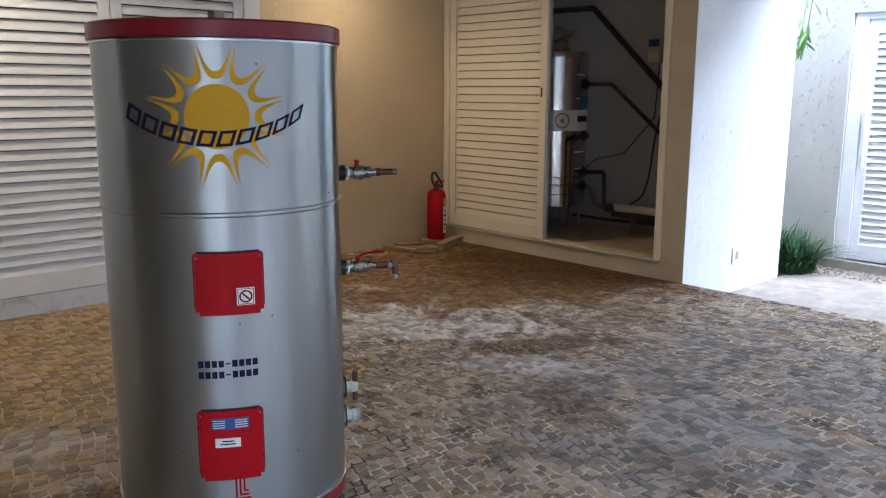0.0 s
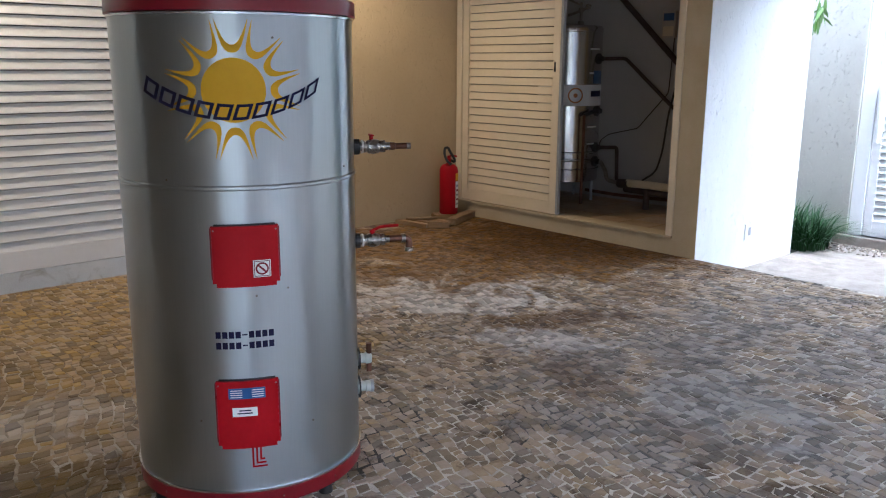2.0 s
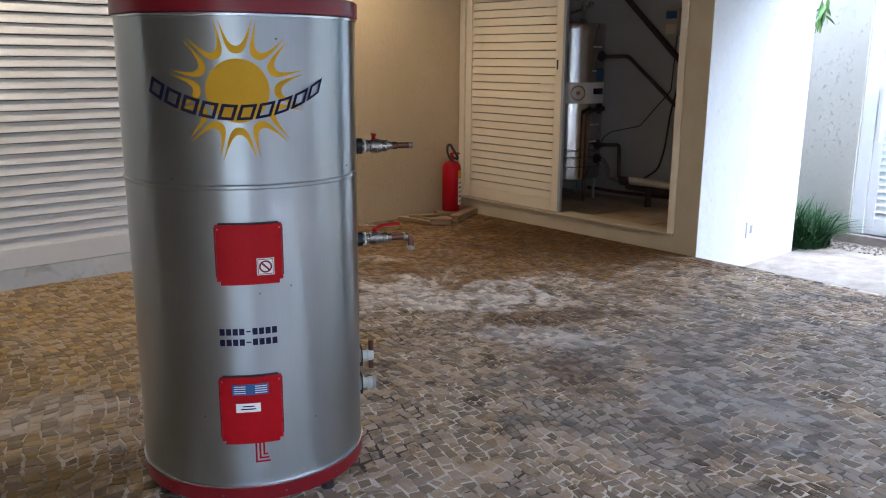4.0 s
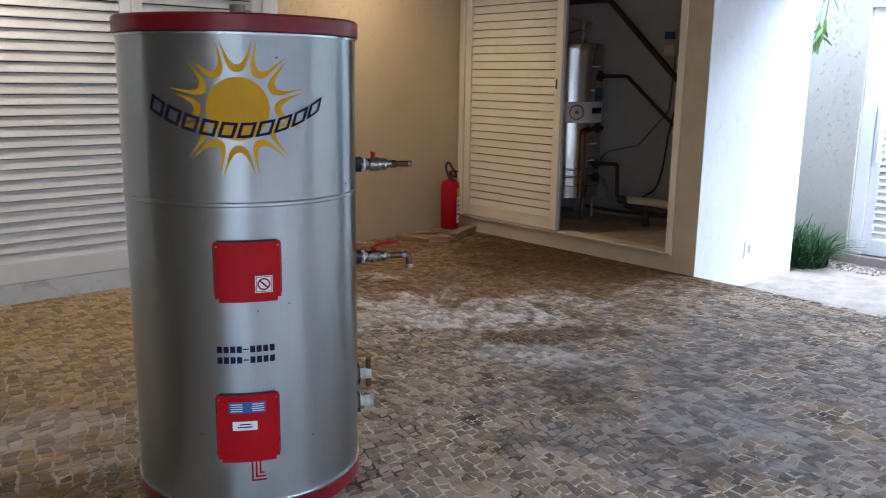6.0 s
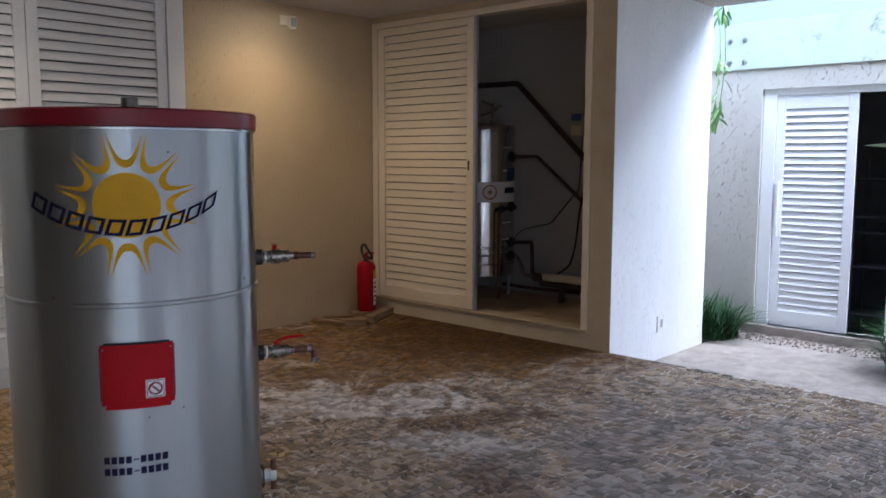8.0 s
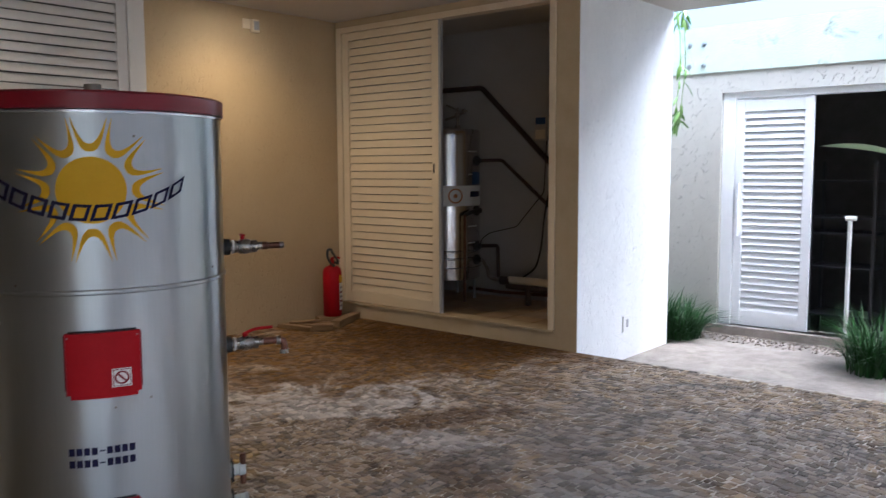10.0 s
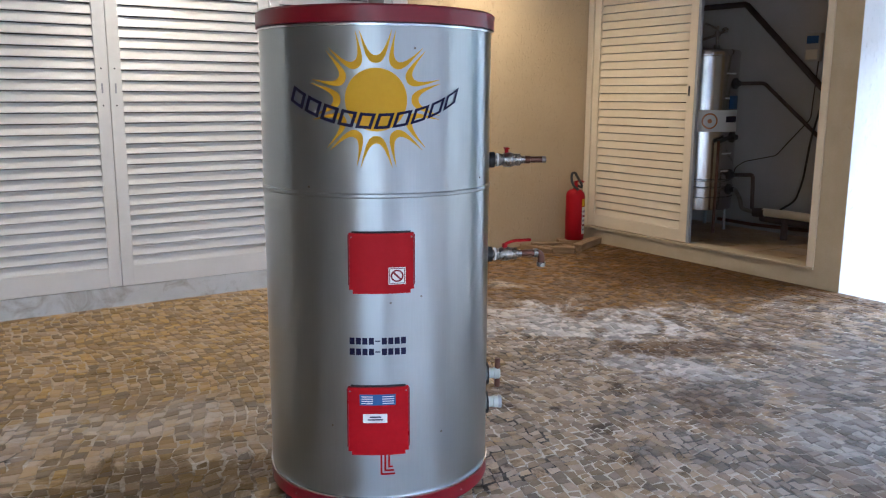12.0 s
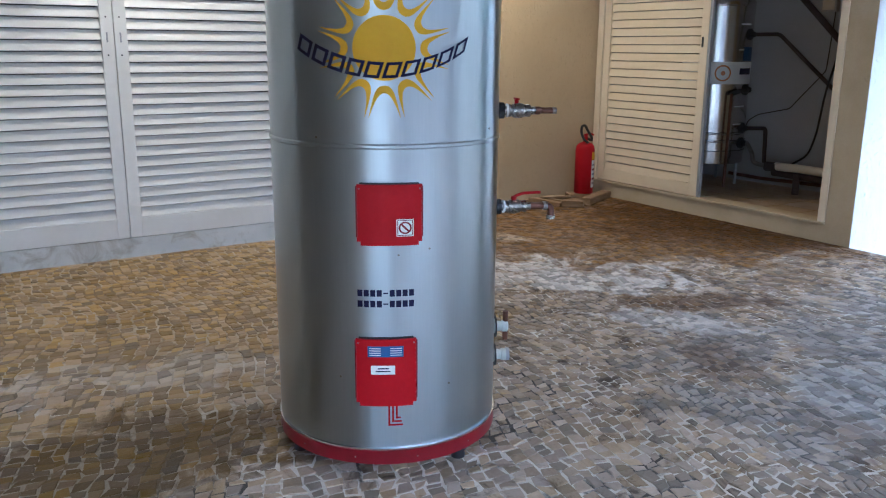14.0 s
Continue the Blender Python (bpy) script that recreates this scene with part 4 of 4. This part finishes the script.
pipe("riser_tap", [(-4.945, 6.22, 0.955), (-4.94, 6.33, 0.985), (-4.88, 6.36, 0.99)], 0.020, BLACK, "black tap on the copper riser", "tap")
pipe("floor_pipe", [(-5.16, 6.56, 0.20), (-4.78, 6.55, 0.195), (-3.51, 6.56, 0.235)], 0.016, COPPER, "copper pipe low along the closet wall")
pipe("heater_cable", [(-4.20, 6.66, 1.88), (-4.20, 6.58, 1.30), (-4.222, 6.50, 1.00), (-4.262, 6.50, 0.65), (-4.32, 6.50, 0.46), (-4.42, 6.44, 0.38)], 0.009, BLACK, "black cable hanging in the closet", "cable", bend=0.08, segments=8)
pipe("sensor_wire", [(-5.13, 6.70, 0.62), (-5.11, 6.70, 0.69), (-5.01, 6.70, 0.755), (-4.68, 6.70, 0.83), (-4.60, 6.70, 0.92), (-4.37, 6.705, 1.17), (-4.34, 6.705, 1.70)], 0.005, BLACK, "thin black wire along the closet wall", "wire", bend=0.03, segments=6)
CASE_GREY = material("warm_grey_plastic", (0.50, 0.44, 0.38), (0.44, 0.385, 0.33), 0.5)
mt = thing("control_box", pose(-4.39, 6.72, 1.80), "grey control box with a blue face on the closet wall", "control box")
part("case", box(-0.07, 0.07, -0.05, 0, -0.14, 0.095, bevel=0.006), CASE_GREY, mt)
part("terminal_cover", box(-0.055, 0.055, -0.056, -0.05, -0.125, -0.04, bevel=0.003), CREAM_PAINT, mt, "cream terminal cover")
part("display", box(-0.055, 0.055, -0.053, -0.05, 0.01, 0.075, bevel=0.001), BLUE, mt, "blue display face")
wb = thing("wall_box", pose(X_PIER - 0.257, 6.10, 1.55), "white panel box inside the closet", "box")
part("panel", box(-0.02, 0, -0.30, 0.30, -0.45, 0.45, bevel=0.004), WHITE_PLASTIC, wb)

# closet floor tiles
tile_me = mesh_of("tile", box(-0.146, 0.146, -0.146, 0.146, 0, 0.008, bevel=0.002), TILE)
closet_floor = bpy.data.objects["floor_closet"]
for i in range(8):
    for j in range(4):
        t = new("tile", tile_me)
        t.parent = closet_floor
        t.location = (-5.77 + 0.3 * i, 5.755 + 0.3 * j, Z_SILL - 0.030)

# ---- light well: grass tufts, hanging bamboo, bolts ----


def blade_into(bm, base, yaw, length, lean, width):
    d = Vector((math.cos(yaw), math.sin(yaw), 0))
    s = Vector((-d.y, d.x, 0))
    prev = None
    n = 6
    for i in range(n + 1):
        f = i / n
        p = base + d * (lean * length * f * f) + Vector((0, 0, length * (f - 0.55 * lean * f * f)))
        w = width * (1 - f) ** 0.7 + 0.0004
        pair = (bm.verts.new(p - s * w), bm.verts.new(p + s * w + Vector((0, 0, 0.2 * w))))
        if prev:
            bm.faces.new((prev[0], prev[1], pair[1], pair[0]))
        prev = pair


def grass_tuft(x, y, spread_x, spread_y, count, tall, label):
    bm = bmesh.new()
    for _ in range(count):
        a = random.uniform(0, 2 * math.pi)
        r = math.sqrt(random.random())
        base = Vector((r * spread_x * math.cos(a), r * spread_y * math.sin(a), 0))
        blade_into(bm, base, a + random.uniform(-0.9, 0.9), tall * random.uniform(0.45, 1.15), random.uniform(0.25, 1.15), random.uniform(0.004, 0.009))
    ob = new("grass_tuft", mesh_of("grass_tuft", bm, LEAF))
    ob.location = (x, y, Z_OUT)
    return tagged(ob, label, "grass", "grass tufts", "stuff")


grass_tuft(-3.24, 7.38, 0.14, 0.22, 420, 0.42, "dark green grass tuft at the foot of the wall")
grass_tuft(-3.50, 7.45, 0.18, 0.22, 380, 0.50, "dark green grass tuft at the foot of the wall")
grass_tuft(-1.50, 7.02, 0.22, 0.24, 480, 0.60, "dark green grass tuft beside the doorway")


def gravel(x0, x1, y0, y1, count):
    """Small rounded stones strewn along the foot of the wall."""
    rnd = random.Random(9)
    verts, faces = [], []
    for _ in range(count):
        x, y, r = rnd.uniform(x0, x1), y1 - (y1 - y0) * rnd.random() ** 2, rnd.uniform(0.006, 0.016)
        k, a = len(verts), rnd.uniform(0, 6)
        for h, q in ((-0.2, 1.0), (0.5, 0.8)):
            verts += [(x + r * q * math.cos(a + i * 1.0472) * rnd.uniform(0.8, 1.2), y + r * q * math.sin(a + i * 1.0472), Z_OUT + r * h) for i in range(6)]
        verts.append((x, y, Z_OUT + r * 0.8))
        faces += [(k + i, k + (i + 1) % 6, k + 6 + (i + 1) % 6, k + 6 + i) for i in range(6)] + [(k + 6 + i, k + 6 + (i + 1) % 6, k + 12) for i in range(6)]
    me = bpy.data.meshes.new("gravel")
    me.from_pydata(verts, [], faces)
    me.materials.append(GRAVEL)
    return tagged(new("gravel", me), "mixed brown and grey gravel strewn before the door sill", "gravel", kind="stuff")


GRAVEL = material("mixed_gravel", (0.28, 0.235, 0.19), (0.14, 0.115, 0.09), 0.85, scale=30, fine=160, spread=0.45)
gravel(-3.25, -0.95, 7.42, Y_FAR - 0.052, 900)


def leaf_mesh(length, width):
    bm = bmesh.new()
    prev = None
    for i in range(9):
        f = i / 8
        w = width * math.sin(math.pi * min(1, f * 0.93 + 0.07)) ** 0.8
        z = -0.35 * length * f * f
        row = [bm.verts.new((length * f, -w, z - 0.15 * w)), bm.verts.new((length * f, 0, z + 0.1 * w)), bm.verts.new((length * f, w, z - 0.15 * w))]
        if prev:
            for k in (0, 1):
                bm.faces.new((prev[k], row[k], row[k + 1], prev[k + 1]))
        prev = row
    return bm


BAMBOO = material("bamboo_leaf", (0.17, 0.30, 0.075), (0.10, 0.20, 0.045), 0.45, scale=4, fine=30, spread=0.3)
leaf_me = mesh_of("leaf", leaf_mesh(0.135, 0.015), BAMBOO, 60)
for bx, by, bz, n in ((-3.26, 7.22, 2.76, 26), (-3.36, 7.34, 2.76, 22)):
    spray = thing("bamboo_spray", pose(bx, by, bz), "thin hanging spray of green bamboo leaves by the pier", "bamboo", "bamboo sprays")
    line = [(-0.02, 7.06 - by - 0.01, 0.05), (0.0, 0.0, 0.10), (0.03, 0.01, -0.15), (0.05, 0.0, -0.45), (0.02, -0.01, -0.8), (-0.02, 0.0, -1.08)]
    part("stem", tube(line, 0.004, 6, 0.1), BAMBOO, spray)
    for _ in range(n):
        f = min(0.999, max(0.0, random.choice((0.12, 0.48, 0.82)) + random.gauss(0, 0.055)))
        k = 1 + min(3, int(f * 4))
        p = Vector(line[k]).lerp(Vector(line[k + 1]), f * 4 - k + 1)
        lf = new("leaf", leaf_me)
        lf.parent = spray
        s = random.uniform(0.7, 1.25)
        lf.matrix_basis = pose(*p, random.uniform(-40, 40), random.uniform(15, 75), random.uniform(0, 360)) @ Matrix.Scale(s, 4)

# the sunlit sheen of these leaves is put into a whitish green colour
SUNLIT_LEAF = material("sunlit_pale_leaf", (0.42, 0.54, 0.34), (0.32, 0.45, 0.25), 0.3, scale=6, fine=40, coat=0.3)
plant = thing("strap_leaf_plant", pose(-1.40, 7.40, Z_OUT), "strap-leaved plant by the dark doorway", "plant")
for k, (yaw, ln, rise) in enumerate(((168, 0.62, 1.66), (100, 0.6, 1.5), (20, 0.6, 1.5))):
    part("leaf_stalk", tube([(0, 0, 0), (0.02 * k - 0.03, 0.01, rise * 0.6), (0.05 * math.cos(radians(yaw)), 0.05 * math.sin(radians(yaw)), rise)], 0.008, 8, 0.2), BAMBOO, plant)
    part("leaf", leaf_mesh(ln, 0.045), SUNLIT_LEAF, plant, at=pose(0.05 * math.cos(radians(yaw)), 0.05 * math.sin(radians(yaw)), rise, 0, -25, yaw) @ pose(0, 0, 0, 35), smooth=60)

tap = thing("standpipe", pose(-1.93, Y_FAR - 0.03, Z_OUT), "slim white standpipe with a capped top by the doorway", "pipe")
part("riser", tube([(0, 0, 0), (0, 0, 1.13)], 0.018, 12), WHITE_PLASTIC, tap, smooth=40)
part("cap", tube([(-0.035, 0, 1.145), (0.05, 0, 1.145)], 0.022, 12), WHITE_PLASTIC, tap, smooth=40)
rack = thing("storage_rack", pose(-2.20, 8.75, -0.3), "dark metal storage rack standing in the unlit room", "rack")
for px, py in ((-0.28, -0.18), (0.28, -0.18), (-0.28, 0.18), (0.28, 0.18)):
    part("post", box(px - 0.015, px + 0.015, py - 0.015, py + 0.015, 0, 1.75), RACK_STEEL, rack)
for pz in (0.25, 0.72, 1.05, 1.20, 1.55):
    part("shelf", box(-0.30, 0.30, -0.20, 0.20, pz, pz + 0.02), RACK_STEEL, rack)
# floor coloured dark like the room's walls, in place of shade
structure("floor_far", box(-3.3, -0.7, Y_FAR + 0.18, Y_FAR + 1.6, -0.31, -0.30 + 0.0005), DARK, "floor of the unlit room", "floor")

for bx in (-3.42, -3.28):
    for bz in (2.36, 2.56):
        bm = lathe([(0, 0), (0.024, 0), (0.024, 0.006), (0.014, 0.008), (0.014, 0.022), (0, 0.024)], 12)
        bm.transform(Matrix.Rotation(radians(90), 4, "X"))
        bt = new("anchor_bolt", mesh_of("anchor_bolt", bm, STEEL, 40))
        bt.location = (bx, Y_FAR - 0.02, bz)
        tagged(bt, "galvanised anchor bolt in the green beam", "bolt", "beam bolts")

# ---- stone setts of the floor ----


def sett_layout(x0, x1, y0, y1, pitch):
    """Corners of irregular setts in wavering courses."""
    turn = radians(-9)
    c, s = math.cos(turn), math.sin(turn)
    span = 7.5
    n = int(2 * span / pitch)
    mx, my = (x0 + x1) / 2, (y0 + y1) / 2

    def place(u, v):
        w = Vector((u * 0.55, v * 0.55, 3.0))
        u2 = u + 0.20 * noise.noise(w) + 0.04 * noise.noise(w * 6)
        v2 = v + 0.26 * noise.noise(w + Vector((7, 3, 1))) + 0.04 * noise.noise(w * 6 + Vector((2, 9, 4)))
        f = Vector((u * 12.5, v * 12.5, 0.0))
        u2 += 0.021 * noise.noise(f)
        v2 += 0.021 * noise.noise(f + Vector((31, 7, 5)))
        return mx + c * u2 - s * v2, my + s * u2 + c * v2

    rnd = random.Random(5)
    for j in range(n):
        v0 = -span + j * pitch
        u = -span + rnd.uniform(0, pitch)
        while u < span:
            w = pitch * rnd.uniform(0.72, 1.32)
            g = rnd.uniform(0.0010, 0.0046)
            jit = [rnd.uniform(-0.0065, 0.0065) for _ in range(6)]
            quad = [place(u + g + jit[0], v0 + g + jit[4]), place(u + w - g + jit[1], v0 + g + jit[5]), place(u + w - g + jit[2], v0 + pitch - g + jit[4]), place(u + g + jit[3], v0 + pitch - g + jit[5])]
            u += w
            if all(x0 < x < x1 and y0 < y < y1 for x, y in quad):
                yield quad, rnd


def sett_geometry(quad, rnd):
    cx, cy = sum(p[0] for p in quad) / 4, sum(p[1] for p in quad) / 4
    h = rnd.uniform(-0.002, 0.002)
    tx, ty = rnd.uniform(-0.035, 0.035), rnd.uniform(-0.035, 0.035)
    vs = [(x, y, -0.02) for x, y in quad] + [(x, y, h - 0.003 + tx * (x - cx) + ty * (y - cy)) for x, y in quad]
    vs += [(cx + (x - cx) * 0.90, cy + (y - cy) * 0.90, h + tx * (x - cx) + ty * (y - cy)) for x, y in quad]
    fs = [(8, 9, 10, 11)] + [(a + i, a + (i + 1) % 4, b + (i + 1) % 4, b + i) for a, b in ((0, 4), (4, 8)) for i in range(4)]
    return vs, fs


floor_ob = bpy.data.objects["floor"]
verts, faces, singles = [], [], 0
for quad, rnd in sett_layout(X_LOUVRE - 0.33, X_FRONT, Y_BACK, Y_CLOSET - 0.004, 0.046):
    vs, fs = sett_geometry(quad, rnd)
    x, y = quad[0]
    if y < Y_LOUVRE_END and min(p[0] for p in quad) < X_LOUVRE + 0.002:
        continue
    if -2.0 < x < -1.15 and 0.60 < y < 1.30 and singles < 300:
        me = bpy.data.meshes.new("sett")
        me.from_pydata(vs, [], fs)
        me.materials.append(STONE)
        ob = new("sett", me)
        ob.parent = floor_ob
        singles += 1
        continue
    k = len(verts)
    verts += vs
    faces += [tuple(k + i for i in f) for f in fs]
me = bpy.data.meshes.new("stone_setts")
me.from_pydata(verts, [], faces)
me.materials.append(STONE)
setts = new("stone_setts", me)
tagged(setts, "small irregular limestone setts laid in wavering courses", "paving stones", kind="stuff")
